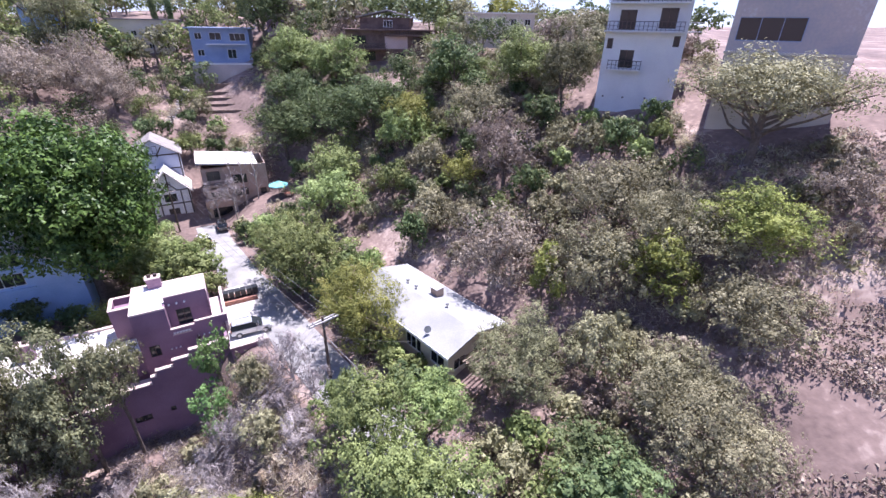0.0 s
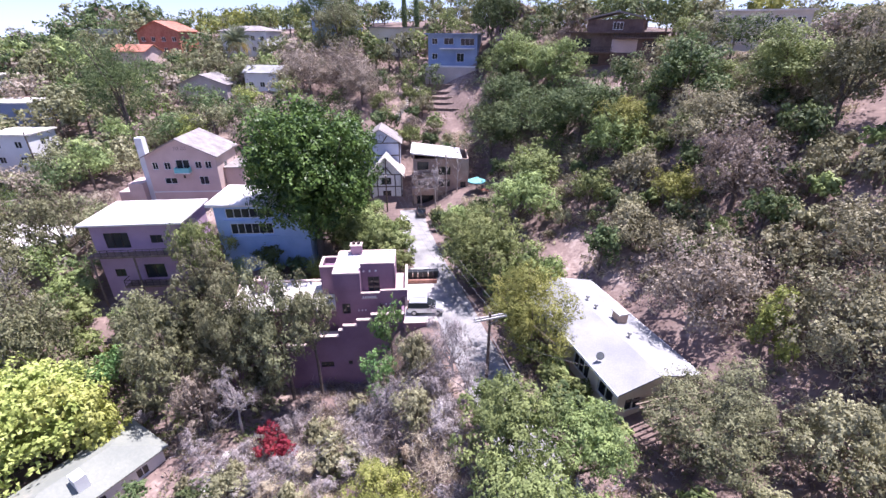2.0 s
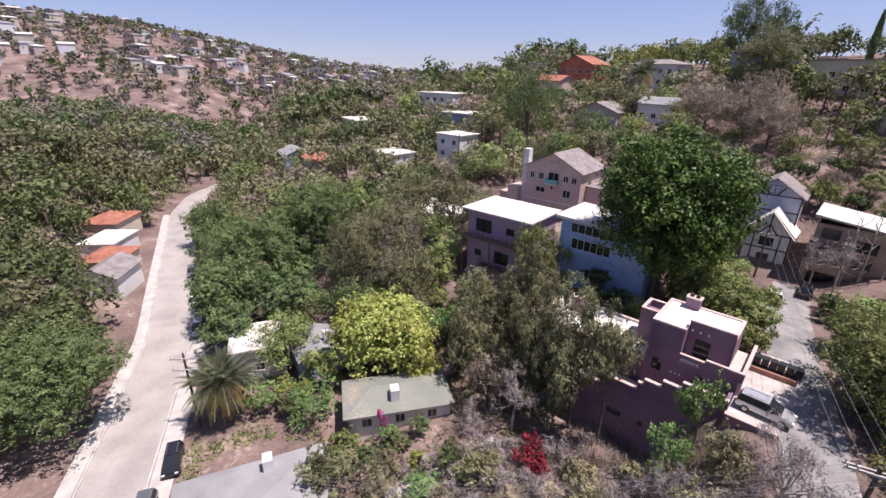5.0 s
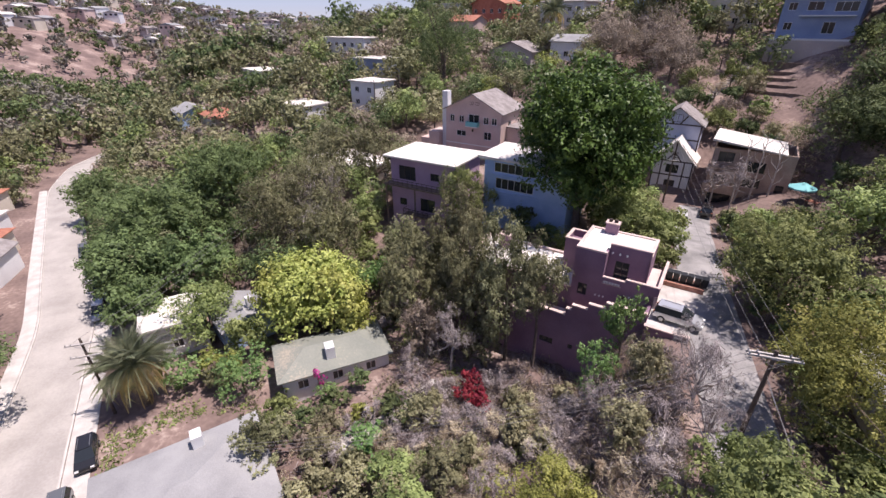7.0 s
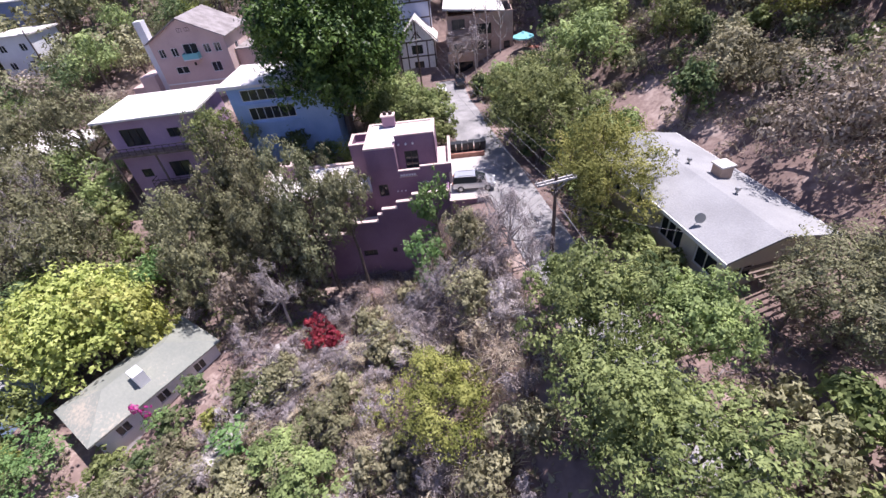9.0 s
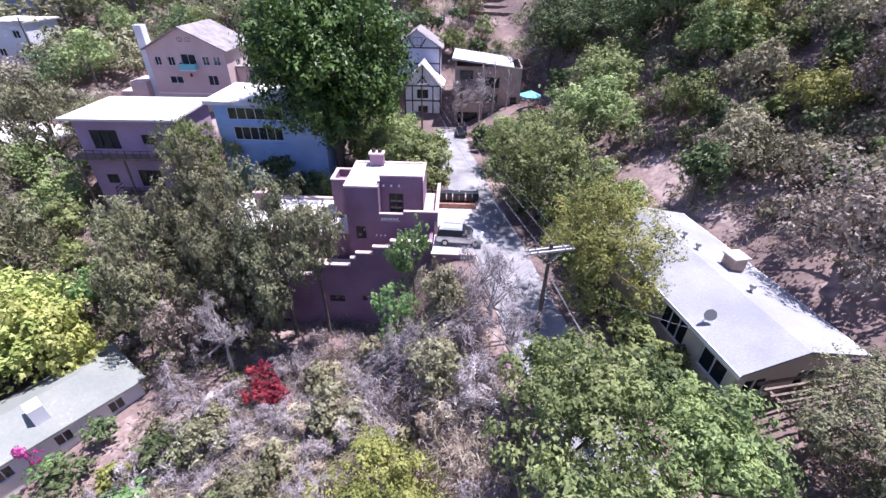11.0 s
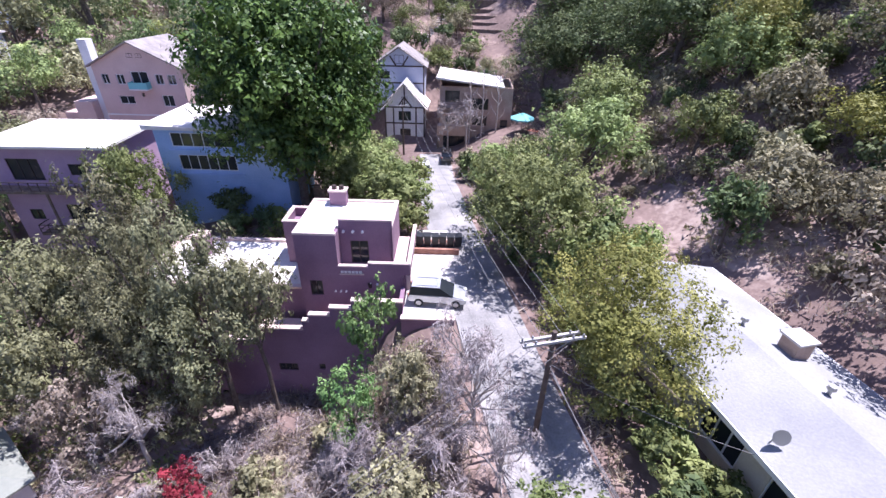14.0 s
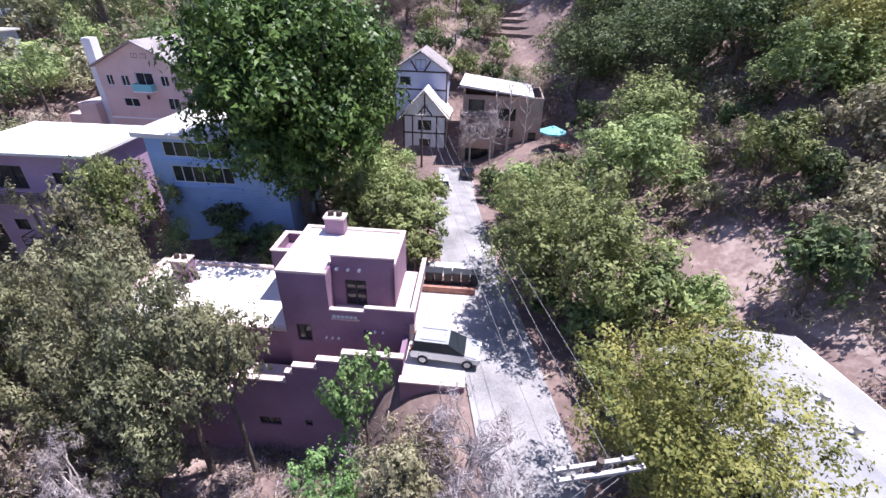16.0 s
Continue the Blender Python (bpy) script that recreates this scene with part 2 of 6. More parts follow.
# ---------------------------------------------------------------- terrain
def ease(v, a, b):
    t = min(1.0, max(0.0, (v - a) / (b - a)))
    return t * t * (3 - 2 * t)


def along(v, knots):
    if v <= knots[0][0]:
        return knots[0][1]
    for (a, za), (b, zb) in zip(knots, knots[1:]):
        if v <= b:
            return za + (zb - za) * (v - a) / (b - a)
    return knots[-1][1]


SLOPE = ((-40, -13.2), (-17, -8.6), (-9, -5.0), (-4.5, -0.6), (-3, 0.0), (9, 0.2), (18, 1.8), (31, 10.5), (40, 18.0), (58, 26.0), (90, 28.0))
RIDGE = ((-180, 40), (0, 30), (40, 22), (71, 16), (84, 27), (92, 42), (97, 54), (104, 68), (125, 85), (180, 60))   # the far skyline by bearing


ROAD = ((60, -14.0), (10, -16.0), (-38, -18.4), (-72, -19.6), (-88, -22.6), (-142, -32.0), (-164, -31.5), (-178, -25.0))


def road_y(x):
    return along(-x, [(-a, b) for a, b in ROAD])


def ground(x, y):
    n, s = 0.77 * (x + 19.4) + 0.64 * (y - 40.5), -0.64 * (x + 19.4) + 0.77 * (y - 40.5)
    z = along(n, SLOPE)
    west = 1 - ease(n, -20, -7)
    z += west * 0.31 * max(0, s) * ease(y - road_y(x), 5, 38) + (1 - west) * 0.42 * max(0, s - 44)
    z -= 2.6 * ease(s, 16, 34) * (1 - ease(s, 44, 58)) * ease(n, -14, -6) * (1 - ease(n, 5, 12))
    u, v = 0.863 * (x + 30.56) + 0.505 * (y - 34.77), -0.505 * (x + 30.56) + 0.863 * (y - 34.77)
    yard = ease(-v, 0.8, 2.2) * (1 - ease(-v, 9, 15)) * ease(u, -24, -15) * (1 - ease(u, 3.2, 6.6))
    z += (min(z, -9.9) - z) * yard
    cap = 31 - 0.05 * max(0, -x - 80) + 3.5 * ease(y, 80, 104) * (1 - ease(x, -78, -60))
    if z > cap - 7:
        z = cap - 7 + 7 * (1 - math.exp(-(z - cap + 7) / 7))
    if y < -38:
        z += 0.32 * min(-38 - y, 110)
    r = math.hypot(x, y)
    bearing = math.degrees(math.atan2(-x, y))
    z += (min(z, 1.0) - z) * ease(r, 168, 240) * ease(bearing, 60, 70) * (1 - ease(bearing, 150, 170))
    if r > 200:
        k = ease(r, 280, 680)
        z = z * (1 - k) + k * along(bearing, RIDGE)
        z -= 40 * ease(r, 750, 1500)
    return z


def street_gap(x, y):
    """Distance from the side street's middle line, which runs up the small canyon."""
    n, s = 0.77 * (x + 19.4) + 0.64 * (y - 40.5), -0.64 * (x + 19.4) + 0.77 * (y - 40.5)
    return abs(n - 1.0) if -30 < s < 44 else 99.0


def rough_ground(x, y):
    z = ground(x, y)
    r = math.hypot(x, y)
    flat = min(ease(street_gap(x, y), 4.2, 7), ease(abs(y - road_y(x)), 6.5, 11) if -184 < x < 62 else 1)
    bumps = 0.5 * noise.noise((x * 0.11, y * 0.11, 0)) + 0.22 * noise.noise((x * 0.37, y * 0.37, 3)) + (4.0 * ease(r, 180, 500)) * noise.noise((x * 0.012, y * 0.012, 5))
    return z + flat * bumps


def build_ground():
    def steps(c, fine, count, grow):
        v, d, out = 0.0, fine, [0.0]
        for _ in range(count):
            v += d
            out.append(v)
            if v > 75:
                d *= grow
        return sorted({c + a for a in out} | {c - a for a in out})
    xs, ys = steps(-20, 1.15, 128, 1.085), steps(35, 1.15, 128, 1.085)
    verts = [(x, y, rough_ground(x, y)) for y in ys for x in xs]
    w = len(xs)
    faces = [(j * w + i, j * w + i + 1, j * w + i + 1 + w, j * w + i + w) for j in range(len(ys) - 1) for i in range(w - 1)]
    me = bpy.data.meshes.new("ground")
    me.from_pydata(verts, [], faces)
    tagged(part("ground", me, M["soil"], smooth=True), "dry brown hillside soil with scattered litter", "ground", kind="structure")


build_ground()


def ribbon(name, pts, width, lift, material, label, category):
    """A strip of paving laid on the ground, with a thickness."""
    bm = bmesh.new()
    rows = []
    P = [Vector((*p, 0)) for p in pts]
    fine = []
    for a, b in zip(P, P[1:]):
        k = max(1, int((b - a).length / 2.0))
        fine += [a.lerp(b, i / k) for i in range(k)]
    fine.append(P[-1])
    for _ in range(6):
        fine = [fine[0]] + [(fine[i - 1] + fine[i] * 2 + fine[i + 1]) / 4 for i in range(1, len(fine) - 1)] + [fine[-1]]
    for i, p in enumerate(fine):
        d = (fine[min(i + 1, len(fine) - 1)] - fine[max(i - 1, 0)]).normalized()
        s = Vector((-d.y, d.x, 0)) * width / 2
        z = ground(p.x, p.y) + lift
        rows.append([bm.verts.new((q.x, q.y, h)) for q, h in ((p - s, z - 0.6), (p - s, z), (p, z + 0.05), (p + s, z), (p + s, z - 0.6))])
    for a, b in zip(rows, rows[1:]):
        for k in range(4):
            bm.faces.new((a[k], a[k + 1], b[k + 1], b[k]))
    bmesh.ops.recalc_face_normals(bm, faces=bm.faces)
    return tagged(part(name, bm, material), label, category, kind="structure")


ribbon("road", ROAD, 6.4, 0.06, M["road"], "pale sun-bleached concrete canyon road", "road")
for side in (-1, 1):
    ribbon("kerb", [(x, y + side * 3.32) for x, y in ROAD], 0.24, 0.2, M["concrete"], "pale concrete kerb along the road", "kerb")
ribbon("pavement", [(x, y - 4.3) for x, y in ROAD[1:6]], 1.6, 0.17, M["concrete"], "sunlit concrete pavement beside the road", "pavement")
ribbon("parking_strip", [(x, y + 4.6) for x, y in ROAD[2:5]], 2.2, 0.10, M["concrete"], "pale concrete parking strip beside the road", "pavement")
STREET = ((4, 17), (-6, 27), (-14.4, 36.2), (-20.5, 43.5), (-28.5, 52), (-35.5, 62), (-42.5, 72.5))
ribbon("road", STREET, 4.6, 0.08, M["asphalt"], "narrow grey asphalt side street", "road")
ribbon("garden_path", ((-33.6, 20.5), (-32.0, 16.6), (-30.6, 12.8), (-31.6, 9.0)), 2.0, 0.16, M["concrete"], "pale sunlit garden path through shrubs", "path")


# ---------------------------------------------------------------- trees
def card_mesh(name, centres, normals, length, width, rng):
    """Many small pointed leaf blades as one mesh."""
    n = len(centres)
    nn = normals / np.linalg.norm(normals, axis=1)[:, None]
    r = rng.normal(size=(n, 3))
    u = np.cross(nn, r)
    u /= np.linalg.norm(u, axis=1)[:, None]
    w = np.cross(nn, u)
    size = rng.uniform(0.55, 1.25, (n, 1))
    a, b = u * length * size / 2, w * width * size / 2
    bend = nn * length * size * 0.12
    v = np.stack([centres - 0.85 * a + 1.15 * b, centres - 0.85 * a - 1.15 * b, centres + 1.15 * a - bend], 1).reshape(-1, 3)
    me = bpy.data.meshes.new(name)
    me.vertices.add(3 * n)
    me.vertices.foreach_set("co", v.ravel())
    me.loops.add(3 * n)
    me.loops.foreach_set("vertex_index", np.arange(3 * n, dtype=np.int32))
    me.polygons.add(n)
    me.polygons.foreach_set("loop_start", np.arange(0, 3 * n, 3, dtype=np.int32))
    me.update(calc_edges=True)
    me.validate()
    return me


def clump_points(rng, R, H, clumps, leaves, spiky=0.25, upper=0.2, clump_r=0.34, dense=False, per=16):
    """Points and normals on the outsides of clumps that fill an ellipsoid of radius R and half height H."""
    d = rng.normal(size=(clumps, 3))
    d /= np.linalg.norm(d, axis=1)[:, None]
    if upper > 0:
        d[:, 2] = np.where(d[:, 2] < -0.6, -d[:, 2] * 0.6, d[:, 2]) + upper * rng.uniform(0, 1, clumps)
    near, far, stray = (0.45, 0.86, 0.06) if dense else (0.40, 0.90, 0.06)
    c = d * (rng.uniform(near, far, (clumps, 1)) + rng.normal(0, stray, (clumps, 1))) * np.array([R, R, H])
    cr = clump_r * R * rng.uniform(*((0.6, 1.25) if dense else (0.45, 1.2)), clumps)
    tufts = max(clumps, leaves // per)
    k = rng.integers(0, clumps, tufts)
    e = rng.normal(size=(tufts, 3))
    e[:, 2] += 0.3
    e /= np.linalg.norm(e, axis=1)[:, None]
    reach = np.where(rng.uniform(0, 1, tufts) < 0.8, rng.uniform(0.82, 1.08, tufts), rng.uniform(0.3, 1.0 + spiky, tufts))
    q = c[k] + e * (cr[k] * reach)[:, None] * np.array([1, 1, 0.8])
    tr = (0.055 if per > 8 else 0.075) * R * (5.0 / max(R, 3.0)) ** 0.5 * rng.uniform(0.6, 1.3, tufts)
    g = rng.integers(0, tufts, leaves)
    o = rng.normal(0, 0.62, (leaves, 3))
    p = q[g] + (o + 0.25 * e[g]) * tr[g][:, None]
    return p, e[g] * 0.8 + o * 0.55 + rng.normal(0, 0.28, (leaves, 3)) + np.array([0, 0, 0.25]), c


TREE_LABEL = {
    "ficus": ("broad dense fig tree with glossy deep green crown", "tree"), "green": ("leafy mid-green canyon tree", "tree"),
    "bright": ("bright green leafy vine-like tree by a wall", "tree"), "yellow": ("sunlit yellow-green broadleaf tree", "tree"),
    "olive": ("rounded tree with yellowish olive leaves", "tree"), "euc": ("open gum tree with dull olive leaves and pale limbs", "tree"),
    "oak": ("dark evergreen oak on the dry slope", "tree"), "scrub": ("grey-green chaparral shrub on dry soil", "shrub"),
    "brown": ("rounded tree with dry russet-grey leaves", "tree"), "dry": ("leafless grey bush of bare twigs", "shrub"),
    "red": ("crimson flowering bougainvillea bush", "shrub"), "magenta": ("magenta flowering bougainvillea against a chimney", "shrub"),
    "walnut": ("broad-leaved blue-green tree beside the road", "tree"), "spread": ("wide flat-topped tree with bare dark limbs on the slope", "tree"),
    "pine": ("dark conifer with a pointed dense crown", "tree"), "grass": ("tuft of tall straw-coloured dry grass", "grass"),
}
# leaf material, half height over radius, clumps, leaves, leaf length, leaf width, bark, limbs, clump size
SPECIES = {
    "ficus": ("L_ficus", 0.86, 120, 11000, 0.75, 0.42, "bark", 5, 0.24),
    "green": ("L_green", 0.95, 46, 5200, 0.50, 0.24, "bark", 6, 0.32),
    "bright": ("L_bright", 1.25, 30, 3200, 0.42, 0.26, "bark", 4, 0.36),
    "yellow": ("L_yellow", 0.85, 80, 5600, 0.62, 0.36, "bark", 5, 0.27),
    "olive": ("L_olive", 1.05, 44, 5600, 0.40, 0.20, "bark", 5, 0.34),
    "euc": ("L_euc", 1.15, 60, 6200, 0.48, 0.18, "bark", 10, 0.28),
    "oak": ("L_oak", 0.95, 46, 4800, 0.50, 0.26, "bark", 5, 0.33),
    "scrub": ("L_scrub", 0.62, 44, 4600, 0.42, 0.20, "bark", 6, 0.30),
    "brown": ("L_brown", 0.70, 42, 5200, 0.38, 0.18, "bark", 7, 0.33),
    "dry": ("twig", 0.80, 30, 3000, 0.75, 0.045, "pale_bark", 14, 0.36),
    "red": ("L_red", 0.75, 26, 2600, 0.34, 0.24, "bark", 4, 0.34),
    "magenta": ("L_magenta", 0.9, 14, 900, 0.30, 0.20, "bark", 3, 0.36),
    "walnut": ("L_walnut", 0.85, 56, 5600, 0.62, 0.36, "bark", 6, 0.30),
    "spread": ("L_scrub", 0.46, 62, 5600, 0.42, 0.22, "bark", 16, 0.22),
    "chaparral": ("L_far", 0.60, 14, 400, 0.50, 0.30, "bark", 3, 0.36),
    "pine": ("L_oak", 1.15, 60, 4800, 0.60, 0.16, "bark", 7, 0.26),
    "grass": ("L_grass", 0.55, 30, 1600, 0.90, 0.06, "bark", 3, 0.36),
}
PROTO = {}
LOW = ("scrub", "dry", "red", "magenta", "grass", "brown")
SIZES = (1.2, 1.8, 2.6, 3.6, 5.0, 7.0, 9.6)


def tree_proto(kind, seed, unit, detail):
    """One plant of radius `unit`: trunk, limbs and crown. detail: 2 far, 3 near, 4 nearest."""
    key = (kind, seed, unit, detail)
    if key in PROTO:
        return PROTO[key]
    mat_name, flat, clumps, leaves, ll, lw, bark, limbs, cr = SPECIES[kind]
    rng = np.random.default_rng(sum(map(ord, kind)) * 7 + seed)
    grow = min(2.4, max(0.16, (unit / 5.0) ** 2))
    leaves, clumps = int(leaves * grow * 1.5), int(clumps * min(1.8, max(0.5, unit / 5.0)))
    ll, lw = ll * 0.73, lw * 0.85
    if kind == "ficus":
        leaves, clumps, ll, lw, cr = 62000, 230, 0.42, 0.26, 0.185
    if detail == 4:
        leaves, ll, lw = int(leaves * 3.3), ll * 0.53, lw * 0.57
    if detail == 3:
        leaves, ll, lw = int(leaves * 1.9), ll * 0.68, lw * 0.72
    p, nrm, c = clump_points(rng, unit, unit * flat, clumps, leaves, 0.14, 0.0 if kind == "ficus" else 0.1, cr, kind in ("ficus", "bright", "yellow"), {2: 6, 3: 13, 4: 16}[detail])
    height = (0.66 if kind in LOW else 1.42 if kind == "ficus" else 1.05) * unit
    mid = np.array([0, 0, height])
    crown = card_mesh("crown", p + mid, nrm, ll, lw, rng)
    crown.materials.append(M[mat_name])
    bm = bmesh.new()
    lean = rng.normal(0, 0.06, 2) * unit
    top = Vector((lean[0], lean[1], 0.8 * height))
    tube(bm, [(0, 0, -0.9 * unit), (0, 0, 0.0), (lean[0] * 0.3, lean[1] * 0.5, 0.4 * height), top], [0.06 * unit, 0.052 * unit, 0.045 * unit, 0.035 * unit], 7)
    far_first = np.argsort(-np.linalg.norm(c, axis=1))
    for i in far_first[:limbs]:
        e = Vector(c[i] + mid)
        s = Vector((0, 0, 0)).lerp(top, rng.uniform(0.4, 1.0))
        m1 = s.lerp(e, 0.45) + Vector(rng.normal(0, 0.06, 3) * unit)
        tube(bm, [s, m1, e], [0.026 * unit, 0.017 * unit, 0.006 * unit], 5)
    trunk = bpy.data.meshes.new("trunk")
    bm.to_mesh(trunk)
    bm.free()
    trunk.materials.append(M[bark])
    PROTO[key] = (trunk, crown, height)
    return PROTO[key]


def tree(kind, x, y, r, h, detail=2, name="", group=""):
    """A tree of crown radius r with the crown's middle h above the ground."""
    unit = min(SIZES, key=lambda u: abs(math.log(u / r)))
    trunk, crown, height = tree_proto(kind, int(abs(x * 7 + y * 3)) % 2, unit, detail)
    label, category = TREE_LABEL[kind]
    s = r / unit
    sz = max(0.6 * s, min(h / height, 1.75 * s))
    z = ground(x, y) + max(0.0, h - sz * height)
    m = Matrix.Translation((x, y, z - 0.1)) @ Matrix.Rotation((x * 1.7 + y * 2.3) % 6.28, 4, "Z") @ Matrix.Diagonal((s, s, sz, 1))
    ob = thing(name or {"shrub": "shrub", "grass": "dry_grass"}.get(category, "tree"), m, label, category, group or ("hillside trees" if category == "tree" else "hillside shrubs"))
    part("trunk", trunk, None, ob)
    part("crown", crown, None, ob)
    return ob


# x, y, crown radius, height of the crown's middle above the ground
NEAR = {
    "ficus": ((-44.3, 48.0, 10.2, 15.6),),
    "green": ((-28.9, 46.4, 1.9, 1.8), (-30.6, 50.0, 2.2, 2.2), (-36.6, 58.6, 2.0, 1.9), (-0.2, 16.8, 4.4, 4.0), (-31.8, 48.0, 3.0, 3.0), (-47.5, 41.5, 2.0, 1.6), (-41.5, 44.5, 2.0, 1.6), (-18.5, 72.3, 5.5, 4.5), (-17.0, 46.0, 5.6, 5.4), (-20.4, 50.6, 4.2, 4.8), (-13.0, 47.5, 3.6, 3.6), (-24.5, 56.5, 3.4, 3.6), (-18.2, 64.0, 5.8, 5.0), (-5.6, 22.6, 3.7, 4.8), (-1.2, 24.2, 3.5, 4.2), (-2.8, 18.8, 3.8, 4.0), (-7.9, 26.0, 2.8, 3.4), (-48.4, 62.0, 5.4, 4.5), (-34.7, 51.3, 3.4, 3.4), (-39.5, 53.0, 3.8, 4.4), (-44.5, 56.5, 4.6, 5.2), (-38.0, 46.5, 2.8, 3.4), (-46.5, 51.0, 3.6, 4.0), (-50.0, 53.0, 3.4, 4.2), (-55.6, 36.4, 4.0, 6.4), (-6.9, 73.9, 5.2, 4.2), (-57.5, -1.2, 4.6, 4.6), (-51.5, 3.2, 3.0, 3.5), (-66.0, 24.0, 2.8, 2.8), (-60.0, 27.0, 2.6, 2.6), (-71.0, 26.0, 3.2, 3.2)),
    "bright": ((-21.7, 32.8, 2.0, 4.2), (-21.0, 29.6, 2.2, 3.2), (-50.5, -4.6, 2.8, 2.4), (-38.8, 9.2, 1.5, 1.4), (-45.6, 1.5, 3.4, 2.8), (-29.8, 10.7, 1.9, 1.6)),
    "olive": ((-6.0, 76.2, 4.6, 4.4), (2.0, 60.5, 3.2, 3.0), (-8.2, 36.8, 5.1, 5.2), (-13.2, 17.6, 3.9, 3.8), (10.3, 39.3, 2.5, 3.6), (19.6, 35.6, 4.2, 3.6), (27.0, 35.4, 5.2, 4.0)),
    "spread": ((30.4, 44.0, 8.4, 7.2),),
    "yellow": ((-52.4, 11.6, 7.0, 6.8), (-48.6, 14.2, 4.2, 6.2), (-55.0, 9.0, 4.4, 6.0)),
    "euc": ((6.8, 29.3, 4.8, 4.2), (-33.2, 28.8, 4.2, 10.2), (-30.0, 30.2, 2.9, 11.4), (-46.2, 30.0, 4.0, 7.6), (-38.5, 27.4, 3.8, 8.6), (-37.3, 25.4, 3.6, 5.4), (-49.2, 24.3, 4.2, 6.0), (-44.0, 21.5, 3.8, 6.5), (-75.0, 18.5, 6.5, 7.0), (-81.0, 23.0, 5.6, 7.5), (-63.0, 17.0, 5.0, 6.5), (-70.4, 10.9, 6.0, 8.0), (-78.0, 30.0, 5.0, 7.0), (16.5, 66.5, 4.6, 5.4), (-55.0, 26.0, 3.4, 4.6), (-42.5, 26.6, 3.4, 5.4), (-47.5, 27.5, 3.4, 6.0), (-33.0, 25.6, 2.6, 4.0)),
    "scrub": ((13.7, 30.7, 3.9, 3.2), (17.8, 26.6, 4.3, 3.2), (-1.5, 55.6, 4.2, 2.8), (-2.7, 65.9, 4.1, 3.2), (4.7, 69.2, 6.0, 3.8), (14.3, 57.6, 2.7, 2.2), (18.0, 54.6, 2.4, 2.2), (18.2, 44.2, 6.0, 4.0), (15.0, 37.8, 5.4, 4.0), (23.0, 37.4, 6.0, 4.0), (24.4, 29.1, 5.0, 3.2), (18.5, 22.6, 6.0, 4.0), (-17.6, 30.6, 2.2, 2.8), (-15.0, 26.0, 2.6, 2.2), (2.5, 52.5, 3.4, 2.6)),
    "oak": ((-45.0, 43.5, 2.0, 1.6), (-31.9, 97.7, 7.0, 6.0), (10.4, 20.4, 3.8, 3.2), (-4.3, 53.0, 2.5, 3.2), (-23.6, 88.3, 9.5, 6.4), (-33.0, 90.0, 7.0, 6.5), (-14.0, 84.0, 7.5, 6.0), (1.1, 82.0, 5.9, 5.2), (10.9, 16.8, 4.1, 4.0), (-49.0, 42.3, 2.5, 2.4), (-45.6, 120.4, 6.5, 8.5), (-53.0, 45.0, 1.8, 3.4)),
    "brown": ((34.5, 36.0, 3.2, 2.2), (36.0, 30.5, 2.6, 1.8), (5.8, 43.9, 5.4, 4.2), (7.8, 58.0, 5.2, 4.4), (-83.6, 92.9, 7.5, 5.5), (-78.0, 101.0, 8.0, 6.0), (-70.0, 96.0, 6.0, 5.0), (-38.8, 21.5, 3.0, 4.4)),
    "dry": ((-13.8, 31.2, 2.6, 2.9), (-15.8, 33.4, 2.2, 2.6), (-11.2, 28.6, 2.2, 2.4), (-34.6, 22.6, 2.6, 5.0), (-17.9, 27.2, 2.6, 2.2), (-41.2, 74.0, 2.2, 5.0), (-37.6, 73.2, 2.4, 5.6)),
    "red": ((-29.3, 21.6, 2.1, 1.6), (-30.9, 22.8, 1.5, 1.5), (-27.8, 22.4, 1.4, 1.2)),
    "magenta": ((-40.6, 9.0, 1.1, 2.8),),
    "pine": ((-104.0, 58.4, 8.5, 11.0), (-100.0, 118.0, 6.0, 13.0), (-94.0, 121.0, 5.0, 10.0)),
}
for kind, rows in NEAR.items():
    for row in rows:
        near = row[1] < 40 and row[0] > -24 and row[2] > 2 or row[1] < 34 and -50 < row[0] and row[2] > 2.5
        close = row[:2] in ((-8.2, 36.8), (-5.6, 22.6), (-1.2, 24.2), (-2.8, 18.8), (6.8, 29.3), (-33.2, 28.8), (-38.5, 27.4), (-30.0, 30.2), (-55.6, 36.4), (-17.0, 46.0), (-20.4, 50.6), (-21.7, 32.8), (-21.0, 29.6), (-7.9, 26.0), (-29.3, 21.6), (-30.9, 22.8), (-13.2, 17.6))
        tree(kind, *row, detail=4 if close else 3 if near else 2)
for row in ((-64.0, -9.6, 4.4, 4.8), (-78.0, -11.0, 6.0, 6.0), (-92.0, -12.5, 6.0, 6.2), (-70.0, -1.5, 5.6, 6.2), (-101.0, -15.0, 5.6, 6.0), (-112.0, -19.0, 6.0, 6.0), (-33.9, 107.3, 7.6, 6.0), (-23.2, 100.8, 7.0, 6.4), (12.1, 73.1, 6.0, 5.2), (-83.0, -4.6, 10.0, 8.4), (-72.6, -10.0, 6.4, 6.4), (-88.7, 5.6, 8.6, 8.6)):
    tree("walnut" if row[0] < -60 else "green", *row, detail=3 if row[0] > -93 and row[1] > -6 and row[1] < 10 else 2)
tree("euc", -50.0, 129.0, 5.5, 13.0)
tree("euc", -88.8, 113.3, 7.5, 9.0)
tree("walnut", -52.6, -26.6, 8.6, 6.8, detail=3)
tree("walnut", -60.5, -31.0, 7.0, 6.5)
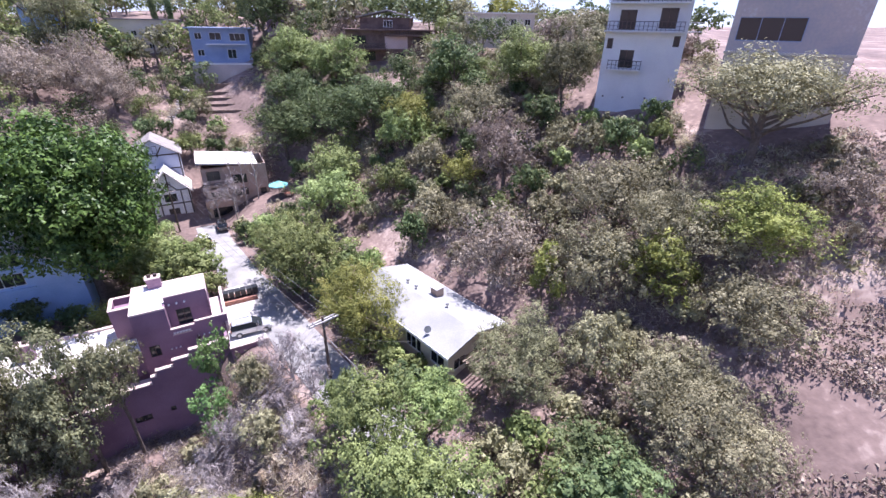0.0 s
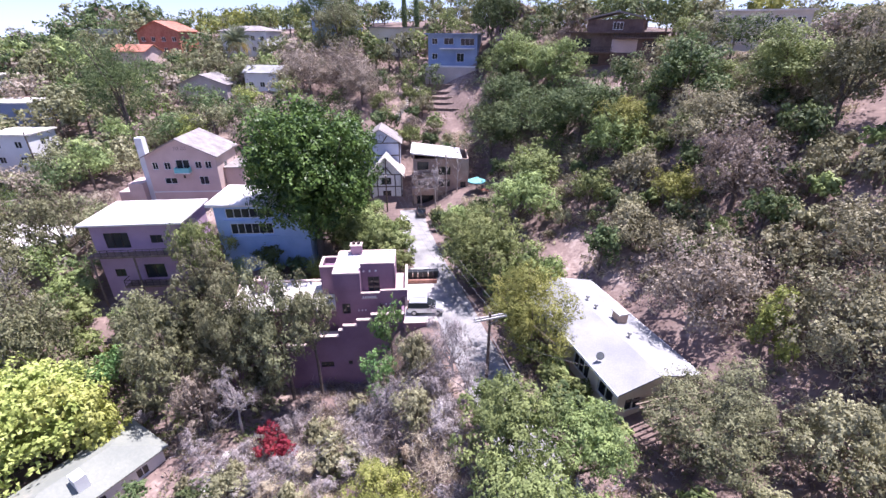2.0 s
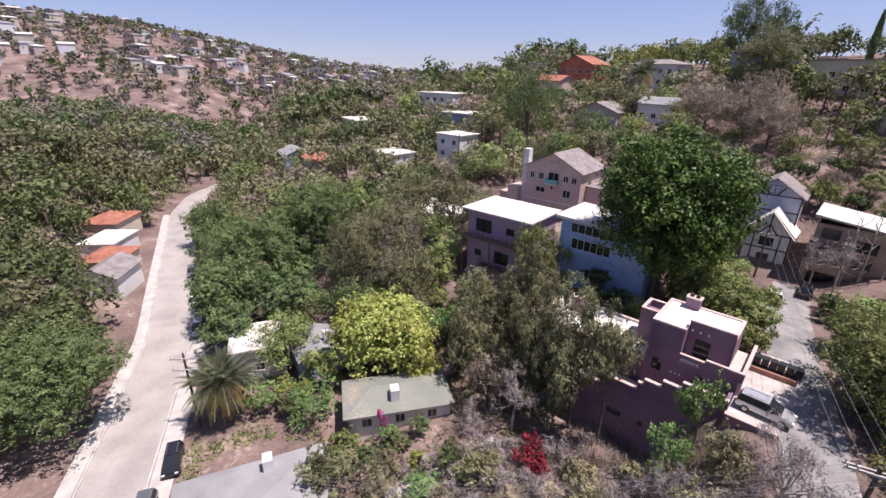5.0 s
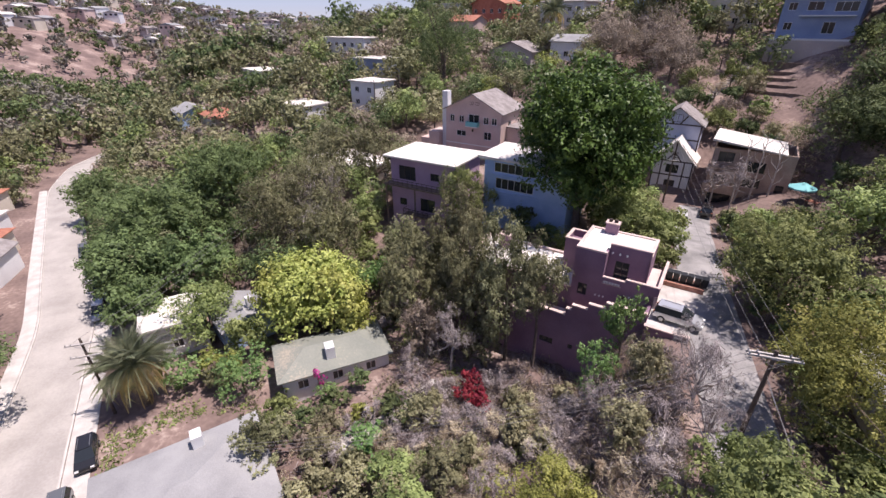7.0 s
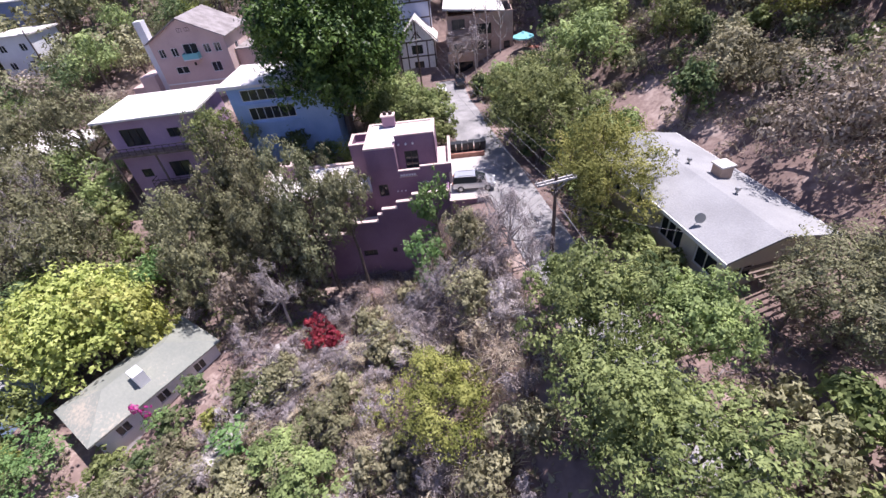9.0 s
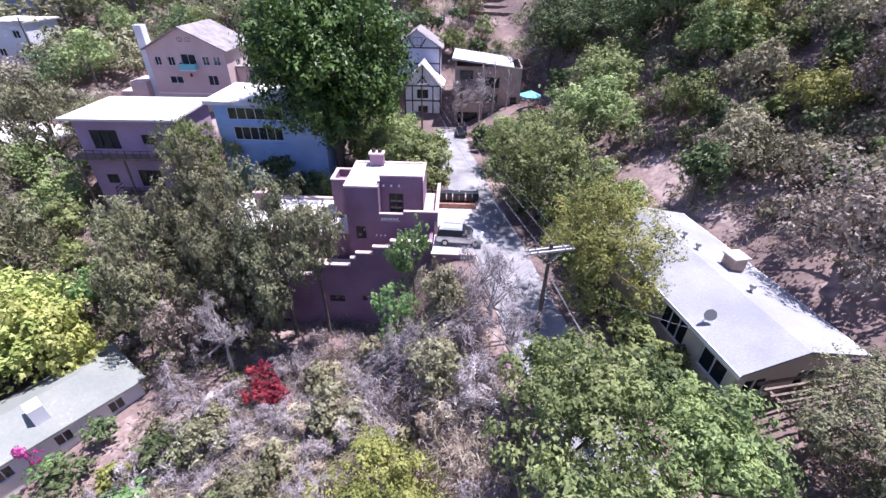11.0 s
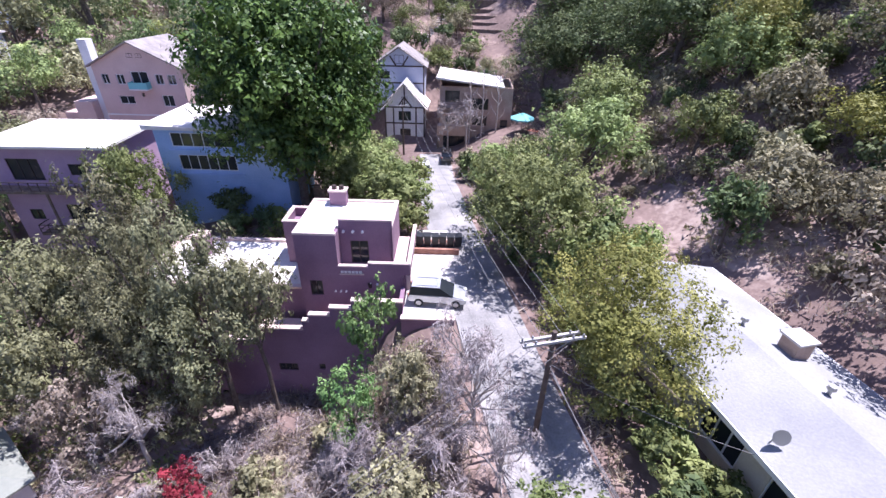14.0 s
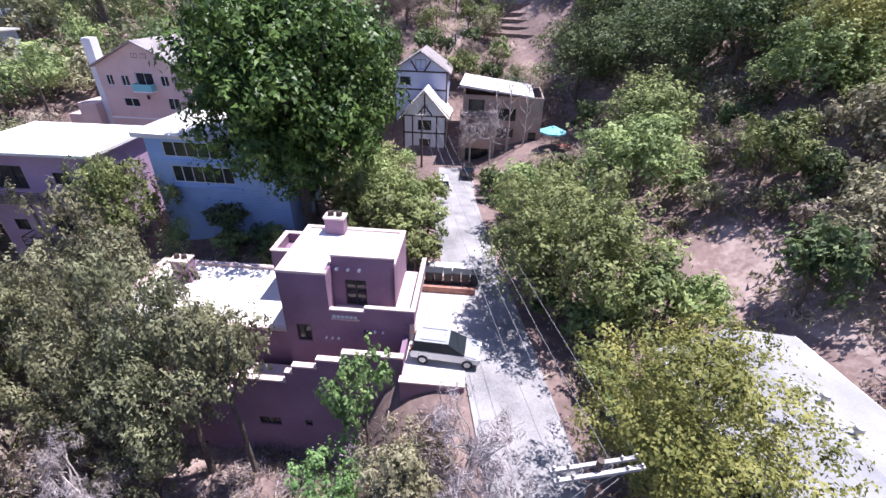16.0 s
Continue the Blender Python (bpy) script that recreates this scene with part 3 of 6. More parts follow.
# hedges and garden trees round the green-roofed cottage
for kind, *row in (("oak", -36.3, 6.9, 2.0, 1.5), ("oak", -37.2, 10.0, 1.8, 1.3), ("euc", -33.2, 2.9, 3.0, 3.6), ("green", -36.9, 3.4, 2.2, 2.0), ("oak", -31.5, 14.6, 2.0, 1.6), ("scrub", -30.4, 6.7, 2.2, 2.0), ("green", -24.4, 11.9, 2.6, 2.0), ("oak", -38.4, 13.2, 1.6, 1.4),
                   ("green", -40.6, 4.6, 2.0, 1.5), ("scrub", -27.6, 9.0, 2.0, 1.6), ("euc", -22.5, 14.5, 2.8, 2.4), ("green", -20.2, 10.6, 3.0, 2.4), ("brown", -33.6, 6.2, 1.5, 1.2), ("olive", -34.0, 11.8, 1.4, 1.1)):
    tree(kind, *row, detail=3)
tree("dry", -73.0, 17.5, 5.0, 6.0)
tree("dry", -67.5, 15.5, 4.0, 5.0)
for row in ((-19.5, 22.6, 2.0, 1.3), (-22.5, 25.0, 2.2, 1.3), (-25.8, 26.4, 2.4, 1.2), (-21.0, 19.0, 1.8, 1.1), (-24.6, 21.4, 1.8, 1.0), (-13.0, 24.0, 1.8, 1.0), (-16.2, 22.0, 2.0, 1.1)):
    tree("grass", *row)


# the wooded canyon beyond: many trees, kept off the roads and the houses
KEEP_OFF = [(-29.1, 30.3, 2.6), (-32.4, 28.0, 2.6), (-35.8, 25.9, 2.4), (-30, 40, 8), (-43, 33, 8), (0, 38, 10), (-52, 48, 9), (-62, 34, 10), (-77, 52, 13), (-50, 77, 9), (-38, 80, 8), (-43, 10, 9), (-36, -4, 10), (-61, -6, 9), (-22, 40, 7),
            (-55, 119, 9), (-78, 125, 9), (-13, 113, 11), (25, 66, 9), (38, 54, 11), (-88, 30, 9), (-30, 77, 4), (-49, -9, 5), (-46, 99, 4), (-49, 106, 5), (-90, -31, 8), (-99, -34, 8), (-110, -38, 8), (-123, -41, 8), (-104, 79, 6), (-93, 88, 5), (-148, 49, 7), (-127, 49, 6), (-111, 41, 6),
            (-117, 26, 6), (-144, 1, 5), (-132, 8, 5), (-151, 21, 6), (-138, 94, 9), (-116, 106, 10), (-134, 81, 8), (11, 110, 9), (-57, 3, 6), (-55.0, -28.0, 8), (-9.5, 57, 4.5), (-3.5, 49.5, 4.0), (-7, 53, 3.0), (-37, 71, 5), (-41, 74, 6), (31, 27, 6), (27, 22, 5)]
MIX = ("green", "euc", "oak", "green", "scrub", "oak", "brown", "olive", "euc")
fill = random.Random(4)
taken = [(row[0], row[1], row[2]) for rows in NEAR.values() for row in rows]


def scatter(count, area, kinds, rmin, rmax, detail, gap=0.62, tall=(1.0, 1.3)):
    made = 0
    for _ in range(count * 30):
        if made >= count:
            break
        x, y = fill.uniform(area[0], area[1]), fill.uniform(area[2], area[3])
        r = fill.uniform(rmin, rmax)
        if any(math.hypot(x - a, y - b) < c + 0.5 * r for a, b, c in KEEP_OFF) or street_gap(x, y) < 2.6 + 0.9 * r or abs(y - road_y(x)) < 4.6 + 0.9 * r:
            continue
        if any(math.hypot(x - a, y - b) < gap * (r + c) for a, b, c in taken):
            continue
        taken.append((x, y, r))
        made += 1
        kind = fill.choice(kinds)
        tree(kind, x, y, r, r * fill.uniform(*tall) * (0.7 if kind in LOW else 1), detail)


# hedges and shrubs along the side street and the long house
verge = random.Random(7)
for i in range(17):
    s = -18 + i * 3.1
    n = 6.0 + verge.uniform(-0.4, 0.8)
    tree(verge.choice(("green", "oak", "scrub", "green")), -19.4 + 0.77 * n - 0.64 * s, 40.5 + 0.64 * n + 0.77 * s, verge.uniform(1.6, 2.4), verge.uniform(1.3, 2.0))
    if 4 < i < 14:
        n = -5.2 + verge.uniform(-0.6, 0.2)
        tree(verge.choice(("green", "scrub", "green")), -19.4 + 0.77 * n - 0.64 * (s + 10), 40.5 + 0.64 * n + 0.77 * (s + 10), verge.uniform(1.2, 1.9), verge.uniform(1.1, 1.8))
for x, y in ((-0.9, 30.4), (-2.9, 32.7), (-5.0, 34.8), (0.8, 28.8), (-3.8, 30.6)):
    tree(verge.choice(("green", "scrub")), x, y, 1.5, 1.3)

# small shrubs between the trees of the near slopes, then the wooded banks
scatter(85, (-12, 34, 48, 84), ("scrub", "scrub", "oak", "brown", "green"), 1.4, 3.2, 2)
scatter(45, (8, 38, 22, 50), ("scrub", "brown", "scrub", "grass"), 1.0, 2.2, 2)
scatter(90, (-48, -6, 2, 34), ("scrub", "dry", "dry", "grass", "scrub", "dry", "scrub"), 1.0, 2.4, 2)
scatter(60, (-60, -14, 60, 116), ("scrub", "oak", "green", "brown", "grass"), 1.4, 3.2, 2)
scatter(22, (-12, 20, 2, 24), ("scrub", "green", "scrub"), 1.8, 3.2, 2)
scatter(60, (-62, -36, -10, 34), ("green", "scrub", "olive", "euc", "bright", "oak"), 1.4, 3.0, 2, 0.6)


# ---------------------------------------------------------------- buildings
def panel(bm, w, z0, z1, holes, t=0.22, m=Matrix()):
    """A wall w long from z0 to z1 and t thick, in one piece, with real openings (x, z, width, height)."""
    xs = sorted({0.0, w, *(v for x, z, a, b in holes for v in (x, x + a))})
    zs = sorted({z0, z1, *(v for x, z, a, b in holes for v in (z, z + b))})
    xs, zs = [v for v in xs if 0 <= v <= w], [v for v in zs if z0 <= v <= z1]
    grid = {}

    def at(i, j, k):
        if (i, j, k) not in grid:
            grid[i, j, k] = bm.verts.new(m @ Vector((xs[i], t * k, zs[j])))
        return grid[i, j, k]

    def solid(i, j):
        if not (0 <= i < len(xs) - 1 and 0 <= j < len(zs) - 1):
            return False
        cx, cz = (xs[i] + xs[i + 1]) / 2, (zs[j] + zs[j + 1]) / 2
        return not any(x < cx < x + a and z < cz < z + b for x, z, a, b in holes)

    for i in range(len(xs) - 1):
        for j in range(len(zs) - 1):
            if not solid(i, j):
                continue
            q = [(i, j), (i + 1, j), (i + 1, j + 1), (i, j + 1)]
            bm.faces.new([at(a, b, 0) for a, b in q])
            bm.faces.new([at(a, b, 1) for a, b in q[::-1]])
            for n, (di, dj) in enumerate(((0, -1), (1, 0), (0, 1), (-1, 0))):
                if not solid(i + di, j + dj):
                    (a, b), (c, d) = q[n], q[(n + 1) % 4]
                    bm.faces.new((at(a, b, 1), at(c, d, 1), at(c, d, 0), at(a, b, 0)))


def lattice(xs, zs, y0, y1):
    """A frame of bars in one piece: bars fill the even columns and rows, the odd cells are open."""
    bm = bmesh.new()
    grid = {(i, j, k): bm.verts.new((x, y, z)) for i, x in enumerate(xs) for j, z in enumerate(zs) for k, y in enumerate((y0, y1))}
    solid = lambda i, j: 0 <= i < len(xs) - 1 and 0 <= j < len(zs) - 1 and (i % 2 == 0 or j % 2 == 0)
    for i in range(len(xs) - 1):
        for j in range(len(zs) - 1):
            if not solid(i, j):
                continue
            q = [(i, j), (i + 1, j), (i + 1, j + 1), (i, j + 1)]
            bm.faces.new([grid[a, b, 0] for a, b in q])
            bm.faces.new([grid[a, b, 1] for a, b in q[::-1]])
            for n, (di, dj) in enumerate(((0, -1), (1, 0), (0, 1), (-1, 0))):
                if not solid(i + di, j + dj):
                    (a, b), (c, d) = q[n], q[(n + 1) % 4]
                    bm.faces.new((grid[a, b, 1], grid[c, d, 1], grid[c, d, 0], grid[a, b, 0]))
    return bm


def bar_steps(length, edge, bar, count):
    out = [0.0, edge]
    for i in range(1, count):
        out += [length * i / count - bar / 2, length * i / count + bar / 2]
    return out + [length - edge, length]


def window(parent, m, w, h, frame_mat, panes=2, rows=1):
    """A window set into its opening: frame with bars, and dark panes behind them."""
    f = 0.07
    win = part("window", lattice(bar_steps(w, f, 0.06, panes), bar_steps(h, f, 0.05, rows), 0.02, 0.13), frame_mat, parent)
    win.matrix_basis = m
    pane = part("pane", boxes((f * 0.5, 0.09, f * 0.5, w - f * 0.5, 0.10, h - f * 0.5)), M["glass"], win, "dark reflecting glass")
    return pane


def walls(parent, w, d, z0, z1, mat, holes, trim=None, t=0.22):
    """Four walls with windows. holes: side -> (x, z, width, height, panes) seen from outside."""
    side_m = {"front": Matrix(), "back": Matrix.Translation((w, d, 0)) @ Matrix.Rotation(math.pi, 4, "Z"),
              "right": Matrix.Translation((w, t, 0)) @ Matrix.Rotation(math.pi / 2, 4, "Z"), "left": Matrix.Translation((0, d - t, 0)) @ Matrix.Rotation(-math.pi / 2, 4, "Z")}
    for side, m in side_m.items():
        length = w if side in ("front", "back") else d - 2 * t
        hs = holes.get(side, ())
        bm = bmesh.new()
        panel(bm, length, z0, z1, [q[:4] for q in hs], t, m)
        part("wall", bm, mat, parent)
        for x, z, a, b, *n in hs:
            window(parent, m @ Matrix.Translation((x, 0.04, z)), a, b, trim or M["trim"], n[0] if n else 2, n[1] if len(n) > 1 else 1)


def flat_roof(parent, w, d, z, mat, over=0.0, thick=0.25, parapet=0.0, wall_mat=None):
    part("roof", boxes((-over, -over, z, w + over, d + over, z + thick)), mat, parent)
    if parapet:
        e = 0.2
        top = z + thick
        part("parapet", boxes((0, 0, top, w, e, top + parapet), (0, d - e, top, w, d, top + parapet), (0, e, top, e, d - e, top + parapet), (w - e, e, top, w, d - e, top + parapet)), wall_mat or mat, parent)


def gable_roof(parent, w, d, ze, zr, mat, wall_mat, over=0.45, thick=0.16, across=False, peak=0.5):
    """A gable roof with its ridge running back (or across), and the triangles of wall under it."""
    span, run = (d, w) if across else (w, d)
    m = Matrix.Translation((0, d, 0)) @ Matrix.Rotation(-math.pi / 2, 4, "Z") if across else Matrix()
    k = (zr - ze) / (span * peak)
    k2 = (zr - ze) / (span * (1 - peak))
    px = span * peak
    bm = bmesh.new()
    extrude_profile(bm, [(-over, ze - over * k + thick), (px, zr + thick), (span + over, ze - over * k2 + thick), (span + over, ze - over * k2), (px, zr), (-over, ze - over * k)], -over, run + over)
    bm.transform(m)
    part("roof", bm, mat, parent)
    bm = bmesh.new()
    extrude_profile(bm, [(0, ze - 0.02), (span, ze - 0.02), (px, zr - 0.02)], 0.02, 0.22)
    bm.transform(m)
    part("gable_wall", bm, wall_mat, parent)
    bm = bmesh.new()
    extrude_profile(bm, [(0, ze - 0.02), (span, ze - 0.02), (px, zr - 0.02)], run - 0.22, run - 0.02)
    bm.transform(m)
    part("gable_wall", bm, wall_mat, parent)


def hip_roof(parent, w, d, ze, zr, mat, over=0.5):
    bm = bmesh.new()
    a, b, c, e = -over, w + over, -over, d + over
    lo = [bm.verts.new(p) for p in ((a, c, ze), (b, c, ze), (b, e, ze), (a, e, ze))]
    un = [bm.verts.new((v.co.x, v.co.y, ze - 0.15)) for v in lo]
    if w > d:
        r = [bm.verts.new((d / 2, d / 2, zr)), bm.verts.new((w - d / 2, d / 2, zr))]
        fs = [(lo[0], lo[1], r[1], r[0]), (lo[1], lo[2], r[1]), (lo[2], lo[3], r[0], r[1]), (lo[3], lo[0], r[0])]
    else:
        r = [bm.verts.new((w / 2, w / 2, zr)), bm.verts.new((w / 2, d - w / 2, zr))]
        fs = [(lo[0], lo[1], r[0]), (lo[1], lo[2], r[1], r[0]), (lo[2], lo[3], r[1]), (lo[3], lo[0], r[0], r[1])]
    for f in fs:
        bm.faces.new(f)
    for i in range(4):
        bm.faces.new((lo[i], un[i], un[(i + 1) % 4], lo[(i + 1) % 4]))
    bm.faces.new(un[::-1])
    bmesh.ops.recalc_face_normals(bm, faces=bm.faces)
    part("roof", bm, mat, parent)


def chimney(parent, x, y, z0, z1, w, d, mat, cap=True):
    ch = part("chimney", boxes((x - w / 2, y - d / 2, z0, x + w / 2, y + d / 2, z1)), mat, parent)
    if cap:
        part("chimney_cap", boxes((x - w / 2 - 0.08, y - d / 2 - 0.08, z1, x + w / 2 + 0.08, y + d / 2 + 0.08, z1 + 0.12)), M["pink_light"], ch)
        bm = bmesh.new()
        for k in (-0.22, 0.22):
            tube(bm, [(x + k * w, y, z1 + 0.1), (x + k * w, y, z1 + 0.42)], [0.16 * w, 0.14 * w], 10)
        part("flue", bm, M["dark_trim"], ch)


def railing(parent, x0, x1, y, z, h=1.0, step=0.9, mat=None, ends=0.0):
    """A balcony rail along x with posts, two bars, and returns of the given depth at the ends."""
    mat = mat or M["rail"]
    rail = part("railing", boxes((x0, y, z + h - 0.07, x1, y + 0.07, z + h), (x0, y, z + h * 0.5 - 0.02, x1, y + 0.05, z + h * 0.5 + 0.02), (x0, y, z + 0.1, x1, y + 0.05, z + 0.14)), mat, parent)
    n = max(2, int((x1 - x0) / step))
    for i in range(n + 1):
        x = x0 + (x1 - x0 - 0.07) * i / n
        part("post", boxes((x, y + 0.005, z, x + 0.06, y + 0.065, z + h - 0.07)), mat, rail)
    if ends:
        for x in (x0, x1 - 0.07):
            part("end_rail", boxes((x, y + 0.07, z + h - 0.07, x + 0.07, y + ends, z + h), (x, y + 0.07, z + 0.45, x + 0.05, y + ends, z + 0.5)), mat, rail)


def house_at(x, y, z, angle, label, category="house", name="house", group=""):
    return thing(name, pose(x, y, z, 0, 0, angle), label, category, group)


# -- the pink house on the side street
def pink_house():
    H = house_at(-30.56, 34.77, 0, 30.3, "dusty pink stucco house with flat white roof and stepped garden wall")
    W = M["pink"]
    # storey under the terrace, and the tower room over it
    bm = bmesh.new()
    panel(bm, 8.0, -4.0, 1.55, [(0.7, -0.5, 0.95, 1.35)], 0.25)
    part("wall", bm, W, H)
    window(H, Matrix.Translation((0.7, 0.05, -0.5)), 0.95, 1.35, M["dark_trim"], 2)
    part("wall", boxes((0, 5.55, -4, 8.0, 5.8, 1.55), (0, 0.25, -4, 0.25, 5.55, 1.55), (6.6, 0.25, -4, 6.85, 5.55, 1.55)), W, H)
    part("terrace_floor", boxes((3.05, 0.25, 1.45, 8.3, 5.55, 1.7)), M["pink_light"], H)
    part("wall", boxes((0, 0, 1.55, 3.0, 0.25, 4.75), (0, 0.25, 1.55, 0.25, 5.8, 4.75), (0.25, 5.55, 1.55, 6.9, 5.8, 4.75), (6.65, 1.2, 1.55, 6.9, 5.55, 4.75), (2.75, 0.25, 1.55, 3.0, 1.2, 4.75)), W, H)
    bm = bmesh.new()
    panel(bm, 3.9, 1.7, 5.35, [(0.75, 1.75, 1.35, 1.95)], 0.22, Matrix.Translation((3.0, 1.2, 0)))
    part("wall", bm, W, H)
    window(H, Matrix.Translation((3.75, 1.24, 1.75)), 1.35, 1.95, M["dark_trim"], 2)
    part("roof", boxes((0.25, 0.25, 4.55, 2.75, 5.55, 4.8), (2.75, 1.42, 4.55, 6.65, 5.55, 4.8)), M["white_roof"], H, "white coated flat roof")
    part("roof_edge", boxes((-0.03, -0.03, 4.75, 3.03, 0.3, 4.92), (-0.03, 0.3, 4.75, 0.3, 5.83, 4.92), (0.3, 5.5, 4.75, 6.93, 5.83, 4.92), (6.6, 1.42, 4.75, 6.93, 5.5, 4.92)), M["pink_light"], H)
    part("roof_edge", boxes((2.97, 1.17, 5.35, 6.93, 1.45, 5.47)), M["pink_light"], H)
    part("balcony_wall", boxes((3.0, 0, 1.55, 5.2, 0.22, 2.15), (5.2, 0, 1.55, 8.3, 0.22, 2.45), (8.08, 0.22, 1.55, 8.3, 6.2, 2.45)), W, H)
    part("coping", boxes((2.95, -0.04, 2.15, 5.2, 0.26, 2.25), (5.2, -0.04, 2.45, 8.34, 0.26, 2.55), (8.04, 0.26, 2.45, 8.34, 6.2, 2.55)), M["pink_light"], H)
    part("pilaster", boxes((7.6, 0.0, -1.5, 8.3, 0.6, 1.5)), M["pink_light"], H)
    for x, z in ((3.35, 4.5), (4.05, 4.5), (4.75, 4.5)):
        bm = bmesh.new()
        tube(bm, [(x, 1.24, z), (x, 1.02, z)], [0.1, 0.1], 10)
        part("vent_tile", bm, M["trim"], H)
    for x, z in ((2.6, -0.05), (3.0, -0.05), (3.4, -0.05), (5.3, 0.7), (5.8, 0.7), (6.3, 0.7)):
        bm = bmesh.new()
        tube(bm, [(x, 0.05, z), (x, -0.14, z)], [0.075, 0.075], 10)
        part("vent_tile", bm, M["trim"], H)
    for i in range(6):
        part("grille_tile", boxes((3.15 + i * 0.27, -0.05, 1.62, 3.36 + i * 0.27, 0.0, 1.80)), M["trim"], H)
    part("ledge", boxes((3.05, -0.1, 1.50, 4.85, 0.0, 1.57)), M["pink_light"], H)
    bm = bmesh.new()
    tube(bm, [(5.25, -0.03, 0.35), (5.25, -0.03, 0.75)], [0.13, 0.17], 10)
    part("wall_lamp", bm, M["dark_trim"], H)
    # stepped garden wall in front, and the low wing behind it
    for i, (x0, x1, top) in enumerate(((4.15, 7.9, 0.5), (2.5, 4.15, -0.2), (0.9, 2.5, -0.9), (0.35, 0.9, -1.5), (-3.3, 0.35, -2.3), (-9.0, -3.3, -3.5), (-15.3, -9.0, -5.0))):
        holes = [(1.4, -6.4, 0.5, 0.6, 1)] if i == 2 else [(1.2, -6.6, 1.5, 0.75, 3)] if i == 4 else [(1.6, -9.9, 0.9, 0.75, 2)] if i == 5 else []
        holes = [(x if i != 2 else 0.2, z, a, b, n) for x, z, a, b, n in holes]
        bm = bmesh.new()
        panel(bm, x1 - x0, -13.5, top, [q[:4] for q in holes], 0.3, Matrix.Translation((x0, -2.0, 0)))
        part("garden_wall", bm, W, H)
        for x, z, a, b, n in holes:
            window(H, Matrix.Translation((x0 + x, -1.95, z)), a, b, M["dark_trim"], n)
        # Sunlit top of each step, put in as a strip of paler pink.
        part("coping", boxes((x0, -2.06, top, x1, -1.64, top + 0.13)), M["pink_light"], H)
    part("garden_wall", boxes((7.6, -1.7, -13.5, 7.9, 0.0, 0.5)), W, H)
    part("stair_slab", boxes((-3.3, -1.7, -3.2, 7.6, 0, -2.9)), M["pink_light"], H)
    part("wing_wall", boxes((-13.5, 0.6, -13, 0, 0.9, -0.4), (-13.5, 7.6, -13, 0, 7.9, -0.4), (-13.5, 0.9, -13, -13.2, 7.6, -0.4)), W, H)
    part("wing_roof", boxes((-13.2, 0.9, -0.7, 0, 7.6, -0.45)), M["white_roof"], H)
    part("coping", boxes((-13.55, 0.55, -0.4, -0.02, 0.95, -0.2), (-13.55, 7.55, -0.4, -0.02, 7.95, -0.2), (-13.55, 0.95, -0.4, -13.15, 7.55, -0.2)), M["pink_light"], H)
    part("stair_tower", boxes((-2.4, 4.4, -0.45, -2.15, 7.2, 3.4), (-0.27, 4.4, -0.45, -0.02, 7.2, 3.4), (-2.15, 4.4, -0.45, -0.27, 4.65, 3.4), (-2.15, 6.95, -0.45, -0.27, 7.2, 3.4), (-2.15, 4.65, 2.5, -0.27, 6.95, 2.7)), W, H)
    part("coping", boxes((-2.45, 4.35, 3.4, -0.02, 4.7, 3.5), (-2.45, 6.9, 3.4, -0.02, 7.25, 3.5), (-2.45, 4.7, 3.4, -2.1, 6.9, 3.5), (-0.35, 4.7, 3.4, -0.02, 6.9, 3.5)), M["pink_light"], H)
    chimney(H, 2.2, 5.2, 4.5, 5.95, 1.3, 0.8, M["pink"])
    chimney(H, -10.2, 5.6, -0.7, 1.35, 1.3, 0.9, M["pink"])


def parking_pad():
    m = pose(-30.56, 34.77, 0, 0, 0, 30.3)
    P = thing("parking_pad", m, "sunlit concrete parking pad on a pink retaining wall", "driveway", kind="structure")
    part("pad_slab", boxes((8.0, -3.4, -0.2, 11.6, 9.5, 0.22)), M["concrete"], P)
    part("retaining_wall", boxes((7.95, -3.7, -8, 11.6, -3.4, 0.45), (7.95, -3.4, -8, 8.0, -2.0, 0.3)), M["pink"], P)
    part("coping", boxes((7.9, -3.78, 0.45, 11.65, -3.32, 0.56)), M["pink_light"], P)


def trash_bin(x, y, z, angle, label):
    B = thing("trash_bin", pose(x, y, z, 0, 0, angle), label, "trash bin", "bins by the planter")
    bm = bmesh.new()
    vs = box(bm, -0.25, -0.3, 0.08, 0.25, 0.3, 1.0)
    for v in vs[4:]:
        v.co.x *= 1.2
        v.co.y *= 1.2
    part("body", bm, M["bin"], B)
    part("lid", boxes((-0.32, -0.38, 1.0, 0.32, 0.40, 1.07)), M["bin"], B)
    for s in (-0.26, 0.2):
        bm = bmesh.new()
        tube(bm, [(s, 0.32, 0.11), (s + 0.06, 0.32, 0.11)], [0.11, 0.11], 10)
        part("wheel", bm, M["rubber"], B)


def planter():
    m = pose(-30.56, 34.77, 0.22, 0, 0, 30.3)
    P = thing("planter", m, "low brick planter wall beside the driveway", "planter")
    part("planter_wall", boxes((7.4, 5.2, 0, 12.0, 5.45, 0.5), (7.4, 6.6, 0, 12.0, 6.85, 0.5)), M["brick"], P)
    part("planter_soil", boxes((7.4, 5.45, 0, 12.0, 6.6, 0.4)), M["soil"], P)
    for i in range(6):
        p = pose(-30.56, 34.77, 0.0, 0, 0, 30.3) @ Vector((8.6 + i * 0.66, 6.0 + 0.05 * (i % 2), 0.62))
        trash_bin(p.x, p.y, p.z, 30.3 + 6 * (i % 3 - 1), "black plastic wheeled trash bin with closed lid")


